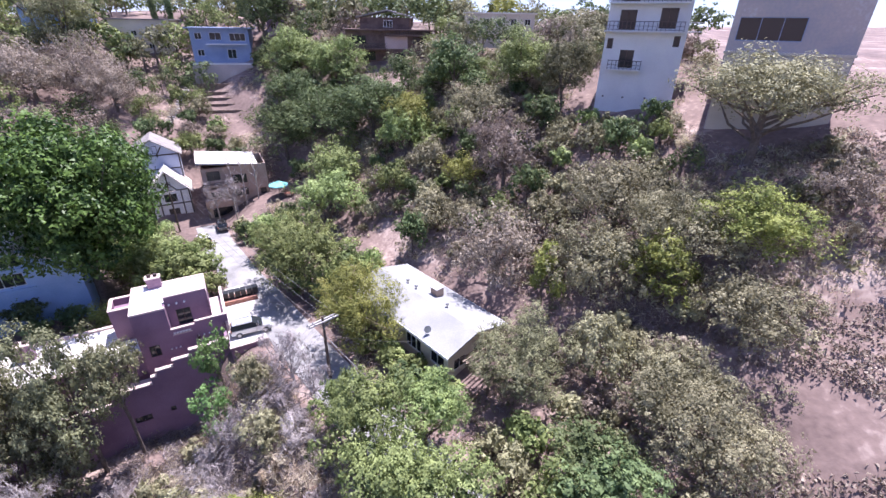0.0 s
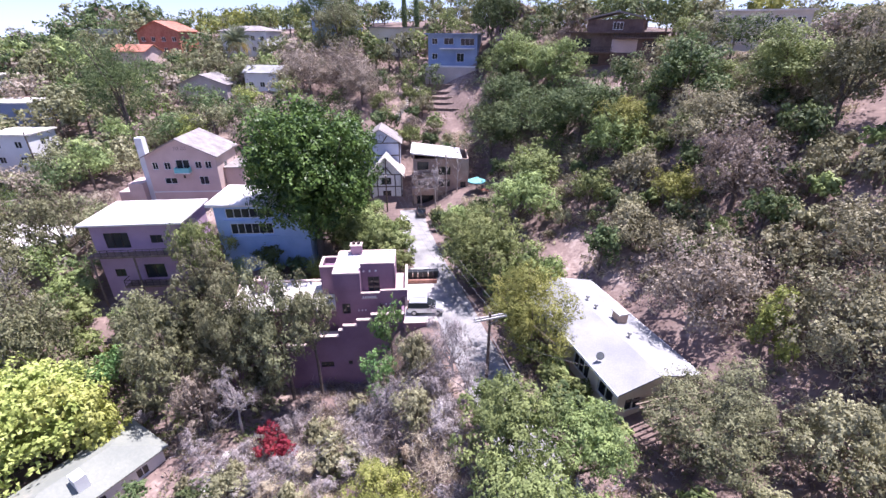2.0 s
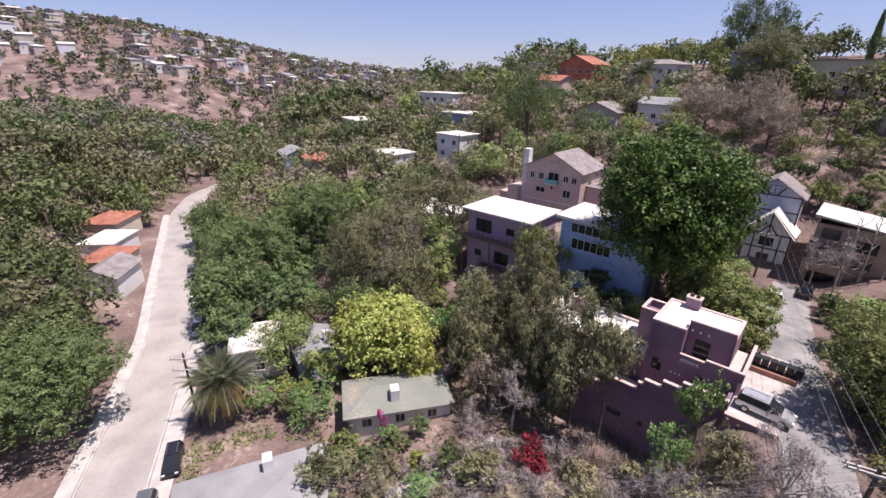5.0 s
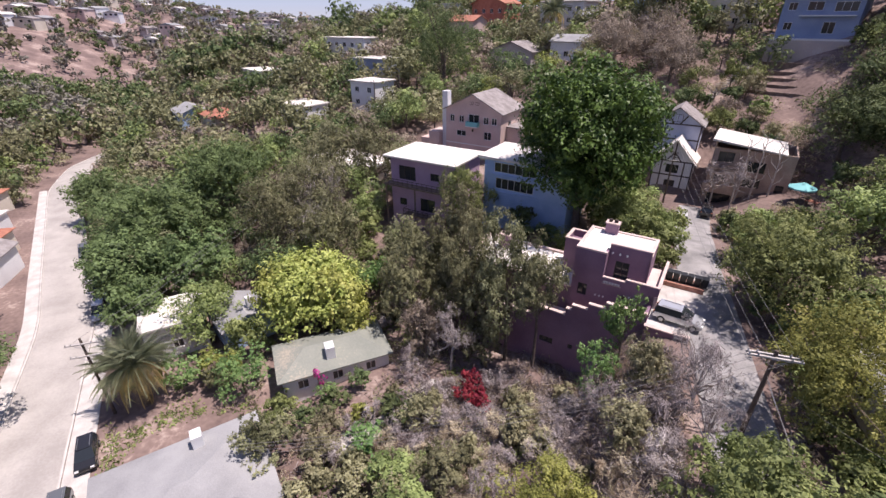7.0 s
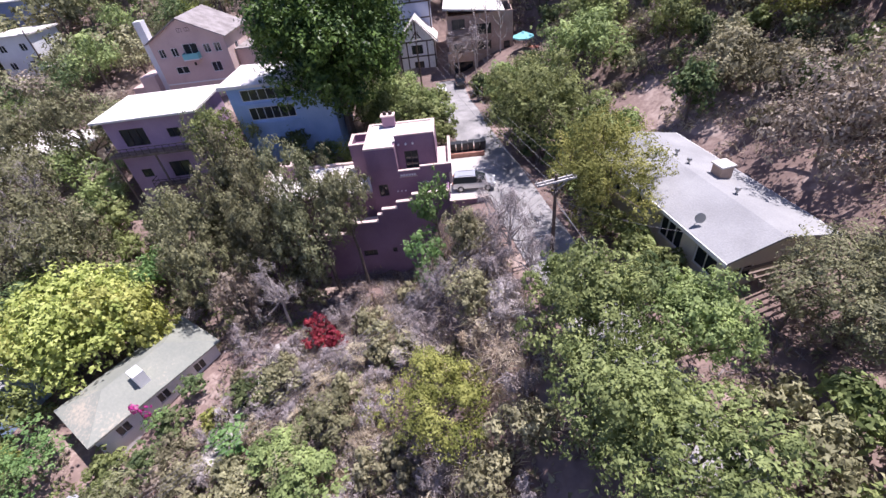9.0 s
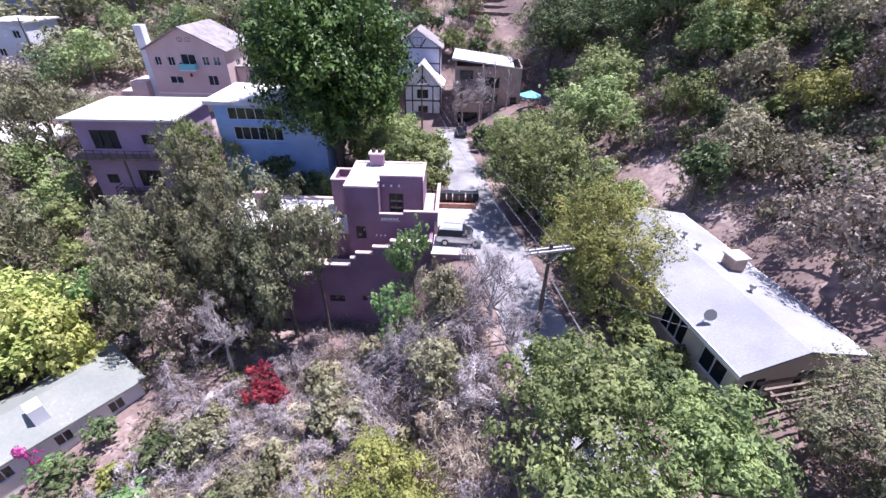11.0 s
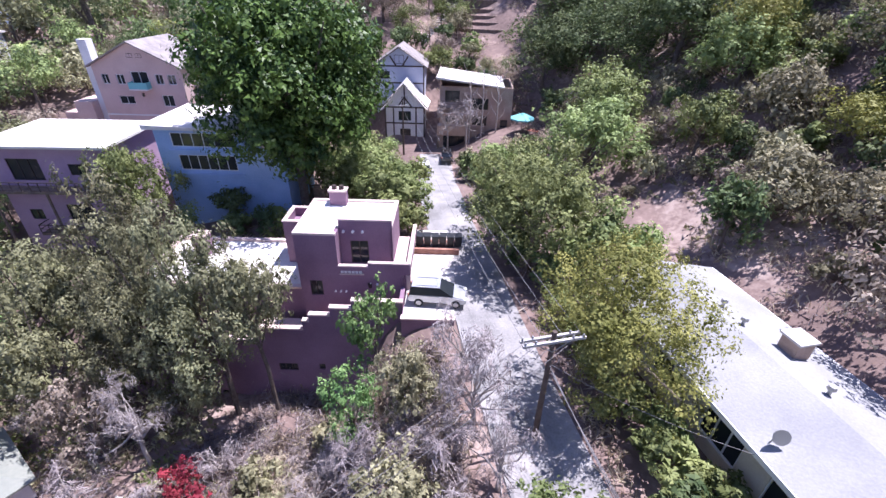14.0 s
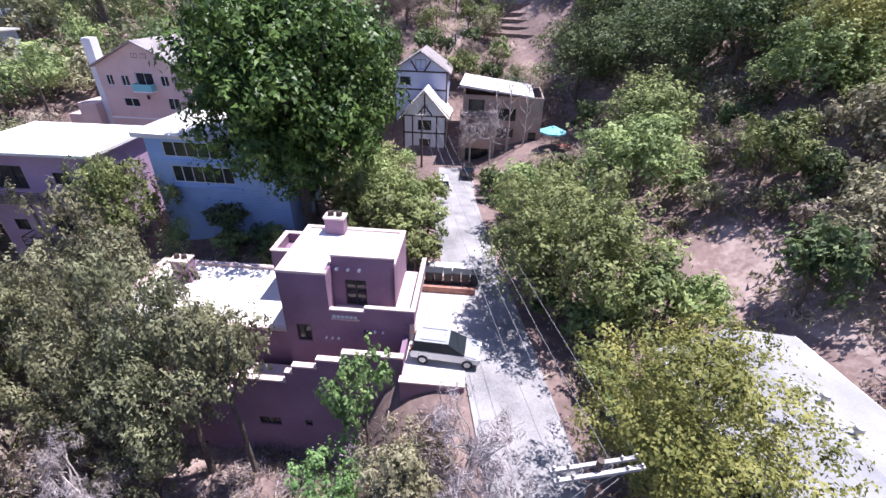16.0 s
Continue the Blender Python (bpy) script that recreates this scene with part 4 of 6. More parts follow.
# -- the long grey-roofed house
def grey_house():
    H = house_at(0.52, 31.62, 0, 43, "long low house with grey felt gable roof and white eaves")
    walls(H, 7.0, 15.2, -1.5, 3.85, M["cream"], {"front": [(0.8, 1.2, 1.6, 1.3), (4.2, 0.6, 1.6, 2.0)], "left": [(0.8, 1.4, 2.2, 1.5, 3), (4.6, 1.4, 2.2, 1.5, 3), (8.6, 1.2, 2.4, 1.8, 3), (12.4, 1.4, 2.0, 1.5, 2)], "right": [(2, 1.6, 1.6, 1.2), (8, 1.6, 1.6, 1.2)]})
    gable_roof(H, 7.0, 15.2, 3.85, 4.75, M["grey_roof"], M["cream"], 0.55, 0.16, peak=0.46)
    part("fascia", boxes((-0.62, -0.60, 3.58, -0.555, 15.8, 3.86), (7.555, -0.60, 3.58, 7.62, 15.8, 3.86)), M["trim"], H)
    ch = part("chimney", boxes((4.7, 6.9, 3.9, 5.7, 7.9, 5.35)), M["brown_wall"], H)
    part("chimney_cap", boxes((4.6, 6.8, 5.35, 5.8, 8.0, 5.47)), M["concrete"], ch)
    for x, y in ((4.1, 4.6), (4.0, 11.0), (3.9, 9.4)):
        bm = bmesh.new()
        tube(bm, [(x, y, 4.3), (x, y, 5.05), (x, y, 5.06), (x, y, 5.25)], [0.09, 0.09, 0.2, 0.16], 10)
        part("roof_vent", bm, M["metal"], H)
    dish = bmesh.new()
    tube(dish, [(0.25, 3.4, 4.0), (0.25, 3.4, 4.55)], [0.03, 0.03], 6)
    tube(dish, [(0.25, 3.35, 4.6), (0.22, 3.25, 4.64), (0.16, 3.1, 4.7)], [0.06, 0.26, 0.36], 14)
    part("satellite_dish", dish, M["metal"], H)
    P = thing("pergola", pose(0.52, 31.62, 0, 0, 0, 43), "open pergola of weathered timber slats at the house end", "pergola")
    for i in range(9):
        part("slat", boxes((1.0, -3.9 + i * 0.42, 2.75, 7.2, -3.78 + i * 0.42, 2.9)), M["wood"], P)
    for x in (1.3, 4.0, 6.8):
        part("beam", boxes((x, -4.0, 2.6, x + 0.14, -0.6, 2.75)), M["wood"], P)
        part("post", boxes((x, -3.9, -1.5, x + 0.14, -3.76, 2.6)), M["wood"], P)


# -- houses up the left bank
def tan_house():
    H = house_at(-80.3, 46.2, 0, 30, "peach stucco two-storey house with grey shingle gable roof")
    walls(H, 11.9, 9.0, -1.0, 9.9, M["tan"], {"front": [(0.9, 7.5, 1.0, 1.3), (2.9, 7.5, 1.1, 1.3), (5.0, 7.1, 2.3, 2.1, 2), (8.2, 7.6, 1.1, 1.3), (9.9, 7.6, 1.1, 1.3), (2.4, 4.9, 2.1, 1.1, 2), (8.4, 4.7, 1.6, 1.5)], "right": [(3, 6.8, 1.2, 1.2), (6, 3.6, 1.2, 2.0, 1)]})
    gable_roof(H, 11.9, 9.0, 9.9, 12.8, M["shingle"], M["tan"], 0.55)
    part("band", boxes((-0.04, -0.04, 3.35, 11.94, 0.0, 3.55)), M["trim"], H)
    bal = part("balcony", boxes((4.9, -1.0, 6.95, 7.4, 0.0, 7.1)), M["trim"], H)
    part("balcony_front", boxes((4.9, -1.0, 7.1, 7.4, -0.9, 7.95), (4.9, -0.9, 7.1, 5.0, 0, 7.95), (7.3, -0.9, 7.1, 7.4, 0, 7.95)), M["teal"], bal)
    for x in (5.2, 6.4):
        window(H, Matrix.Translation((x, 0.0, 10.9)), 0.8, 0.55, M["dark_trim"], 2)
    part("chimney", boxes((-1.25, 0.6, 0, -0.05, 1.9, 12.9)), M["white"], H, "white painted chimney stack")
    bm = bmesh.new()
    tube(bm, [(6, -0.12, 6.0), (6, -0.12, 6.45)], [0.16, 0.16], 8)
    part("wall_lamp", bm, M["dark_trim"], H)
    part("annex", boxes((11.95, 2.5, 0, 15.2, 8.5, 7.0)), M["tan"], H)
    part("annex_roof", boxes((11.95, 2.2, 7.0, 15.5, 8.8, 7.2)), M["shingle"], H)
    part("terrace_wall", boxes((-3.8, -0.6, -1, -1.3, 3.5, 5.2), (-6.0, -0.2, -1, -3.8, 3.5, 3.6)), M["tan"], H)


def blue_house():
    H = house_at(-55.6, 39.6, 0, 30, "pale blue sided house with long ribbon windows and white roof")
    bm = bmesh.new()
    panel(bm, 13.0, -5.0, 4.5, [(1.9, 2.7, 6.0, 1.65)], 0.22)
    panel(bm, 8.6, 4.5, 6.95, [(1.6, 5.2, 6.6, 1.45)], 0.22)
    part("wall", bm, M["blue"], H)
    bm = bmesh.new()
    extrude_profile(bm, [(8.6, 4.5), (13.0, 4.5), (8.6, 6.4)], 0.0, 0.22)
    part("wall", bm, M["blue"], H)
    part("wall", boxes((0, 8.3, -5, 13, 8.5, 4.5), (0, 0.22, -5, 0.22, 8.3, 6.9), (12.78, 0.22, -5, 13, 8.3, 4.5)), M["blue"], H)
    window(H, Matrix.Translation((1.6, 0.02, 5.2)), 6.6, 1.45, M["trim"], 6)
    window(H, Matrix.Translation((1.9, 0.02, 2.7)), 6.0, 1.65, M["trim"], 6)
    part("ledge", boxes((1.2, -0.22, 4.75, 9.2, -0.002, 4.95), (1.2, -0.22, 2.2, 8.6, -0.002, 2.38)), M["blue"], H)
    bm = bmesh.new()
    extrude_profile(bm, [(-0.9, 7.45), (7.4, 7.2), (13.3, 4.72), (13.3, 4.52), (8.4, 6.6), (7.6, 6.97), (-0.9, 7.0)], -0.4, 8.9)
    part("roof", bm, M["white_roof"], H)
    for i in range(22):
        part("board", boxes((0.02, -0.035, -4.6 + i * 0.31, 12.98, -0.004, -4.33 + i * 0.31)), M["blue"], H)


def purple_house():
    H = house_at(-68.2, 29.5, 0, 32, "mauve stucco house with two balconies and flat white roof")
    walls(H, 12.0, 8.5, -8.0, 5.6, M["purple"], {"front": [(1.6, 2.0, 3.2, 2.3, 3), (7.6, 2.6, 1.6, 1.2, 2), (5.6, -2.9, 2.8, 2.2, 2), (1.5, -2.5, 1.4, 1.2)], "right": [(2, 2.5, 1.4, 1.3), (5, -2, 1.4, 1.3)]}, M["dark_trim"])
    part("roof", boxes((-0.9, -0.9, 5.6, 12.6, 9.0, 5.85)), M["white_roof"], H)
    part("deck", boxes((-0.4, -1.6, 1.15, 11.6, -0.002, 1.4)), M["wood"], H)
    railing(H, -0.4, 11.6, -1.6, 1.4, 1.0, 0.9, M["dark_trim"], 1.5)
    part("deck", boxes((3.2, -1.6, -3.6, 11.8, -0.002, -3.35)), M["wood"], H)
    railing(H, 3.2, 11.8, -1.6, -3.35, 1.0, 0.9, M["dark_trim"], 1.5)
    for x in (-0.2, 5.4, 11.2):
        part("deck_post", boxes((x, -1.5, -8.0, x + 0.18, -1.32, 1.15)), M["wood"], H)


def timbers(parent, segs, y=-0.05):
    for (x0, z0), (x1, z1) in segs:
        d = Vector((x1 - x0, 0, z1 - z0))
        n = Vector((-d.z, 0, d.x)).normalized() * 0.11
        bm = bmesh.new()
        extrude_profile(bm, [(x0 + n.x, z0 + n.z), (x1 + n.x, z1 + n.z), (x1 - n.x, z1 - n.z), (x0 - n.x, z0 - n.z)], y, -0.003)
        part("timber", bm, M["dark_trim"], parent)


def tudor_houses():
    H = house_at(-52.7, 73.45, 0, 30, "half-timbered white plaster house with steep dark gable")
    walls(H, 6.4, 6.0, -3.0, 3.2, M["white"], {"front": [(2.2, 1.0, 2.0, 1.5, 3), (2.4, -2.2, 1.7, 1.9, 2)], "right": [(2, 0.5, 1.2, 1.2)]}, M["dark_trim"])
    gable_roof(H, 6.4, 6.0, 3.2, 6.7, M["white_roof"], M["white"], 0.6)
    timbers(H, (((0.1, -2.9), (0.1, 3.2)), ((6.3, -2.9), (6.3, 3.2)), ((0.1, 0.6), (6.3, 0.6)), ((0.1, 3.1), (6.3, 3.1)), ((1.4, 0.6), (1.4, 3.1)), ((5.0, 0.6), (5.0, 3.1)), ((3.2, 3.1), (3.2, 6.3)), ((-0.4, 3.0), (3.2, 6.75)), ((6.8, 3.0), (3.2, 6.75)), ((1.4, -2.9), (1.4, 0.6)), ((5.0, -2.9), (5.0, 0.6)), ((2.0, 3.1), (3.2, 4.6)), ((4.4, 3.1), (3.2, 4.6))))
    window(H, Matrix.Translation((2.75, -0.02, 3.7)), 0.9, 1.0, M["dark_trim"], 2)
    # The upper house: its white plaster gets the shaded blue-grey tone.
    U = house_at(-57.2, 76.9, 0, 30, "half-timbered house with tall gable among trees, white plaster coloured as shaded")
    walls(U, 8.2, 7.0, -1.0, 8.5, M["white_shaded"], {"front": [(0.9, 6.4, 1.6, 1.2), (5.2, 4.0, 1.3, 1.2)]}, M["dark_trim"])
    gable_roof(U, 8.2, 7.0, 8.5, 11.2, M["shingle"], M["white_shaded"], 0.5)
    timbers(U, (((0.1, 8.4), (8.1, 8.4)), ((2.6, 11.0 - 1.1), (3.6, 8.4)), ((5.6, 9.9), (4.6, 8.4)), ((-0.4, 8.3), (4.1, 11.25)), ((8.6, 8.3), (4.1, 11.25)), ((0.1, 0), (0.1, 8.4)), ((8.1, 0), (8.1, 8.4)), ((0.1, 5.8), (8.1, 5.8))))
    window(U, Matrix.Translation((3.3, -0.02, 8.75)), 1.6, 1.35, M["dark_trim"], 2)


def brown_house():
    H = house_at(-43.9, 75.9, 0, 28, "three-storey brown adobe house with sloping white roof")
    walls(H, 11.0, 8.0, -3.0, 6.9, M["brown_wall"], {"front": [(0.8, 4.6, 2.2, 1.7, 2), (5.0, 3.6, 2.4, 1.7, 2), (0.9, 1.5, 1.8, 1.3, 2), (5.0, 1.2, 2.3, 1.5, 2), (9.4, 1.0, 1.1, 1.2, 1), (0.6, -2.9, 3.4, 2.7, 3)], "right": [(2, 4, 1.5, 1.4), (5, 1.2, 1.5, 1.4)]}, M["dark_trim"])
    bm = bmesh.new()
    extrude_profile(bm, [(-0.5, 8.3), (9.6, 7.15), (9.6, 6.95), (-0.5, 8.0)], -0.8, 8.4)
    part("roof", bm, M["white_roof"], H)
    part("attic_wall", boxes((0.0, 0.0, 6.92, 0.25, 8.0, 8.0), (0.25, 7.75, 6.92, 5.0, 8.0, 7.4)), M["brown_wall"], H)
    part("balcony", boxes((-0.2, -1.3, 3.9, 4.0, -0.002, 4.1)), M["wood"], H)
    railing(H, -0.2, 4.0, -1.3, 4.1, 0.95, 0.7, M["wood"], 1.2)
    part("bay", boxes((-0.3, -1.2, -0.2, 4.3, -0.002, 1.3), (-0.3, -1.2, 2.9, 4.3, -0.002, 3.2)), M["brown_wall"], H)
    for x in (-0.25, 4.1):
        part("bay_post", boxes((x, -1.15, -3, x + 0.2, -0.95, -0.2)), M["wood"], H)
    for i, (x, h) in enumerate(((4.6, 9.2), (6.4, 10.0), (8.6, 9.0))):
        bm = bmesh.new()
        tube(bm, [(x, -1.6, -3.2), (x + 0.15, -1.7, 3), (x + 0.1 * i, -1.5, h)], [0.16, 0.12, 0.03], 6)
        for k in range(10):
            z = 2.5 + k * (h - 2.5) / 10
            a = k * 2.4
            tube(bm, [(x + 0.1, -1.6, z), (x + 0.1 + 0.9 * math.cos(a), -1.6 + 0.7 * math.sin(a), z + 0.9), (x + 0.1 + 1.3 * math.cos(a + 0.3), -1.6 + 1.0 * math.sin(a + 0.3), z + 2.0)], [0.06, 0.04, 0.012], 5)
        bm.transform(H.matrix_world)
        t = part("bare_tree", bm, M["pale_bark"])
        tagged(t, "leafless pale tree standing before the brown house", "tree", "bare trees by the brown house")


def patio_umbrella(x, y):
    z = ground(x, y)
    U = thing("patio_umbrella", pose(x, y, z), "open teal canvas patio umbrella on a pole", "umbrella")
    bm = bmesh.new()
    tube(bm, [(0, 0, 0), (0, 0, 3.0)], [0.04, 0.04], 8)
    part("pole", bm, M["wood"], U)
    bm = bmesh.new()
    tip = bm.verts.new((0, 0, 3.1))
    rim = [bm.verts.new((1.8 * math.cos(a), 1.8 * math.sin(a), 2.35)) for a in (math.pi * 2 * k / 8 for k in range(8))]
    low = [bm.verts.new((v.co.x, v.co.y, 2.15)) for v in rim]
    for k in range(8):
        bm.faces.new((tip, rim[k], rim[(k + 1) % 8]))
        bm.faces.new((rim[k], low[k], low[(k + 1) % 8], rim[(k + 1) % 8]))
    part("canopy", bm, M["teal"], U)
    T = thing("patio_table", pose(x + 1.9, y - 0.4, ground(x + 1.9, y - 0.4)), "small wooden patio table under the umbrella", "table")
    part("tabletop", boxes((-0.8, -0.5, 0.7, 0.8, 0.5, 0.76)), M["red_roof"], T)
    for a in (-0.7, 0.62):
        for b in (-0.42, 0.34):
            part("leg", boxes((a, b, 0, a + 0.08, b + 0.08, 0.7)), M["wood"], T)


# -- houses on the hilltop
def white_tower():
    H = house_at(20.0, 62.9, 0, -25, "tall white stucco hillside house with dark balcony rails")
    walls(H, 9.3, 10.0, 20.5, 36.5, M["white"], {"front": [(2.1, 26.0, 1.7, 2.1, 2), (0.35, 28.2, 0.7, 1.2, 1), (8.0, 28.6, 0.7, 1.2, 1), (1.4, 30.4, 1.9, 2.2, 2), (6.0, 30.6, 1.9, 2.2, 2), (1.4, 33.5, 1.9, 2.2, 2), (6.0, 33.6, 1.9, 2.2, 2)], "right": [(1.5, 28.3, 0.7, 1.4, 1), (1.5, 31.3, 0.7, 1.4, 1), (5.2, 30.6, 1.6, 2.0, 2), (4, 27.5, 0.8, 1.2, 1)]}, M["dark_trim"])
    flat_roof(H, 9.3, 10.0, 36.5, M["white_roof"], 0.2)
    part("balcony", boxes((0.9, -0.9, 25.7, 4.9, -0.002, 25.85)), M["white"], H)
    railing(H, 0.9, 4.9, -0.9, 25.85, 1.05, 0.45, M["rail"], 0.85)
    for z in (30.15, 33.25):
        part("balcony", boxes((-0.1, -1.2, z, 8.9, -0.002, z + 0.15)), M["white"], H)
        railing(H, -0.1, 8.9, -1.2, z + 0.15, 1.05, 0.5, M["rail"], 1.15)
    bal = part("balcony", boxes((9.302, 4.4, 30.2, 10.9, 7.6, 30.35)), M["white"], H)
    part("side_rail", boxes((10.8, 4.4, 31.3, 10.87, 7.6, 31.38), (10.8, 4.4, 30.8, 10.87, 7.6, 30.85), (9.31, 4.4, 31.3, 10.8, 4.47, 31.38)), M["trim"], bal)
    for x, z in ((0.8, 22.3), (3.3, 22.3), (6.0, 22.4)):
        part("vent_block", boxes((x, -0.04, z, x + 0.22, -0.002, z + 0.2)), M["dark_trim"], H)
    part("base_wall", boxes((-0.3, -0.3, 17.5, 9.5, 10.2, 20.48)), M["brown_wall"], H)


def grey_block():
    H = house_at(29.6, 52.2, 0, -30, "large weathered grey hillside house with wide dark windows")
    walls(H, 11.0, 11.0, 18.0, 36.5, M["grey_wall"], {"front": [(0.6, 29.6, 5.8, 2.2, 3), (0.8, 33.9, 4.4, 1.9, 3)]}, M["blue_deep"])
    flat_roof(H, 11.0, 11.0, 36.5, M["grey_roof"], 0.3)
    part("ledge", boxes((-0.1, -0.35, 28.35, 11.1, -0.002, 28.6)), M["cream"], H)
    part("skirt", boxes((0.1, -0.12, 18.0, 10.9, -0.004, 28.3)), M["cream"], H)


def brown_hill_house():
    H = house_at(-22.8, 108.0, 0, 0, "dark brown timber hilltop house with stacked balconies")
    walls(H, 18.6, 8.0, 21.5, 29.2, M["brown_wood"], {"front": [(1.2, 26.6, 3.2, 1.6, 3), (9.2, 26.4, 1.2, 1.8, 1), (11.6, 26.4, 1.0, 1.6, 1), (14.8, 26.6, 2.6, 1.4, 2), (1.4, 23.2, 5.0, 1.8, 3), (11.0, 23.0, 2.0, 1.8, 2)]}, M["dark_trim"])
    flat_roof(H, 18.6, 8.0, 29.2, M["brown_wood"], 0.9, 0.3)
    part("upper_storey", boxes((3.0, 1.5, 29.5, 14.0, 7.5, 31.8)), M["brown_wood"], H)
    bm = bmesh.new()
    extrude_profile(bm, [(2.2, 31.9), (9.0, 33.4), (15.0, 32.0), (15.0, 31.8), (9.0, 33.1), (2.2, 31.7)], 0.9, 8.0)
    part("roof", bm, M["shingle"], H)
    window(H, Matrix.Translation((8.2, 1.4, 29.9)), 2.0, 1.4, M["trim"], 3)
    part("deck", boxes((-0.8, -1.8, 25.4, 9.0, -0.002, 25.7), (9.0, -1.4, 28.2, 19.0, -0.002, 28.45)), M["brown_wood"], H)
    railing(H, -0.8, 9.0, -1.8, 25.7, 1.0, 1.0, M["dark_trim"], 1.7)
    railing(H, 9.0, 19.0, -1.4, 28.45, 1.0, 1.0, M["dark_trim"], 1.3)
    part("wall_panel", boxes((8.6, -0.06, 25.6, 13.6, -0.004, 28.1)), M["tan"], H)


def blue_hill_house():
    H = house_at(-61.0, 114.4, 0, 15, "slate blue hillside house with wide terrace and white trim")
    walls(H, 13.0, 8.0, 17.0, 28.9, M["blue_deep"], {"front": [(4.2, 26.5, 2.6, 1.6, 2), (8.6, 26.3, 3.6, 1.7, 3), (7.6, 22.4, 2.0, 2.1, 2), (1.0, 23.0, 1.5, 1.4, 2), (1.0, 26.6, 1.5, 1.4, 2)], "left": [(2, 26, 1.5, 1.5)]})
    flat_roof(H, 13.0, 8.0, 28.9, M["blue_deep"], 0.9, 0.28)
    part("terrace", boxes((-0.3, -2.4, 21.2, 13.4, -0.002, 21.5)), M["white"], H)
    part("terrace_wall", boxes((-0.3, -2.4, 17.0, 13.4, -2.15, 21.2)), M["grey_wall"], H)
    railing(H, -0.3, 13.4, -2.4, 21.5, 0.9, 1.1, M["blue_deep"], 2.3)
    part("awning", boxes((3.4, -1.3, 25.5, 12.4, -0.002, 25.7)), M["white"], H)
    T = thing("terraced_steps", pose(-61.0, 114.4, 0, 0, 0, 15), "dark timber retaining walls stepping down a dry bank", "retaining wall")
    for i in range(5):
        y = -4.2 - i * 2.3
        p = T.matrix_world @ Vector((6, y, 0))
        z = ground(p.x, p.y)
        part("retaining_wall", boxes((0.5 + 0.3 * i, y, z - 2.2, 13.2 - 0.5 * i, y + 0.3, z + 0.75)), M["wood"], T)
    S = thing("garden_stairs", pose(-61.0, 114.4, 0, 0, 0, 15), "worn concrete garden stairs climbing the dry bank", "stairs")
    for i in range(16):
        y = -3.0 - i * 1.05
        p = S.matrix_world @ Vector((-2.2 - 0.12 * i, y, 0))
        part("step", boxes((-3.0 - 0.12 * i, y, ground(p.x, p.y) - 0.5, -1.4 - 0.12 * i, y + 1.02, ground(p.x, p.y) + 0.32)), M["concrete"], S)


def small_house(x, y, angle, w, d, h, wall, roof, kind, label, rise=1.6, lift=0.0, group="houses along the canyon"):
    """A plain house with windows on its faces; kind: flat, gable, across or hip."""
    z = min(ground(x + a, y + b) for a in (-w / 2, w / 2) for b in (-d / 2, d / 2)) + lift
    H = house_at(x, y, z, angle, label, group=group)
    c = Matrix.Translation((-w / 2, -d / 2, 0))
    storeys = max(1, int(h / 2.9))
    fr, sd = [], []
    for s in range(storeys):
        zz = 0.9 + s * 2.9
        n = max(2, int(w / 3))
        fr += [(w * (i + 0.5) / n - 0.65, zz, 1.3, 1.25, 2) for i in range(n)]
        n = max(1, int(d / 4))
        sd += [((d - 0.44) * (i + 0.5) / n - 0.6, zz, 1.2, 1.2, 2) for i in range(n)]
    walls(H, w, d, -2.0, h, wall, {"front": fr, "right": sd, "left": sd})
    if kind == "flat":
        flat_roof(H, w, d, h, roof, 0.4, 0.25)
    elif kind == "hip":
        hip_roof(H, w, d, h, h + rise, roof)
    else:
        gable_roof(H, w, d, h, h + rise, roof, wall, 0.5, 0.16, kind == "across")
    for ob in H.children:
        ob.matrix_basis = c @ ob.matrix_basis
    return H


pink_house()
parking_pad()
planter()
grey_house()
tan_house()
blue_house()
purple_house()
tudor_houses()
brown_house()
patio_umbrella(-31.2, 78.2)
white_tower()
grey_block()
brown_hill_house()
blue_hill_house()
small_house(-77.7, 125.5, 15, 13.5, 9, 7.4, M["cream"], M["shingle"], "flat", "cream hilltop house with dark overhanging roof", lift=1.0)
g = small_house(-44.0, 11.6, -4, 6.0, 12.0, 2.9, M["white"], M["green_roof"], "hip", "white cottage with faded green hip roof and chimney", 1.3, 0.9)
chimney(g, 1.6, -0.4, 0, 4.9, 1.3, 1.0, M["white"], False)
g = small_house(-31.4, -3.8, 5, 11.2, 12.6, 3.1, M["cream"], M["grey_roof"], "hip", "low house with broad grey composition hip roof", 1.5, 1.0)
chimney(g, -4.4, 1.6, 0, 4.9, 1.2, 0.9, M["white"], False)
small_house(-60.1, -5.2, 3, 6.6, 6.8, 4.4, M["white"], M["white_roof"], "flat", "white house with flat bright roof below the road", 1, 0.2)
g = small_house(-57.6, 2.6, 15, 6.4, 6.0, 3.6, M["blue"], M["grey_roof"], "across", "pale blue cottage with grey roof and white chimney", 1.2, 0.2)
chimney(g, 1.8, 1.0, 0, 6.2, 0.7, 0.7, M["white"], False)
small_house(-88.0, 29.0, 22, 15, 8.0, 3.4, M["cream"], M["white_roof"], "flat", "low house with sun-bleached flat white roof", 1, 1.4)
small_house(-106.8, 82.0, 25, 12, 8, 5.0, M["grey_wall"], M["shingle"], "gable", "grey hillside house with shingled gable", 2.2, 0.6)
small_house(-95.8, 91.0, 20, 9, 7, 4.4, M["white"], M["grey_roof"], "across", "white hillside house with grey roof", 1.4, 0.6)
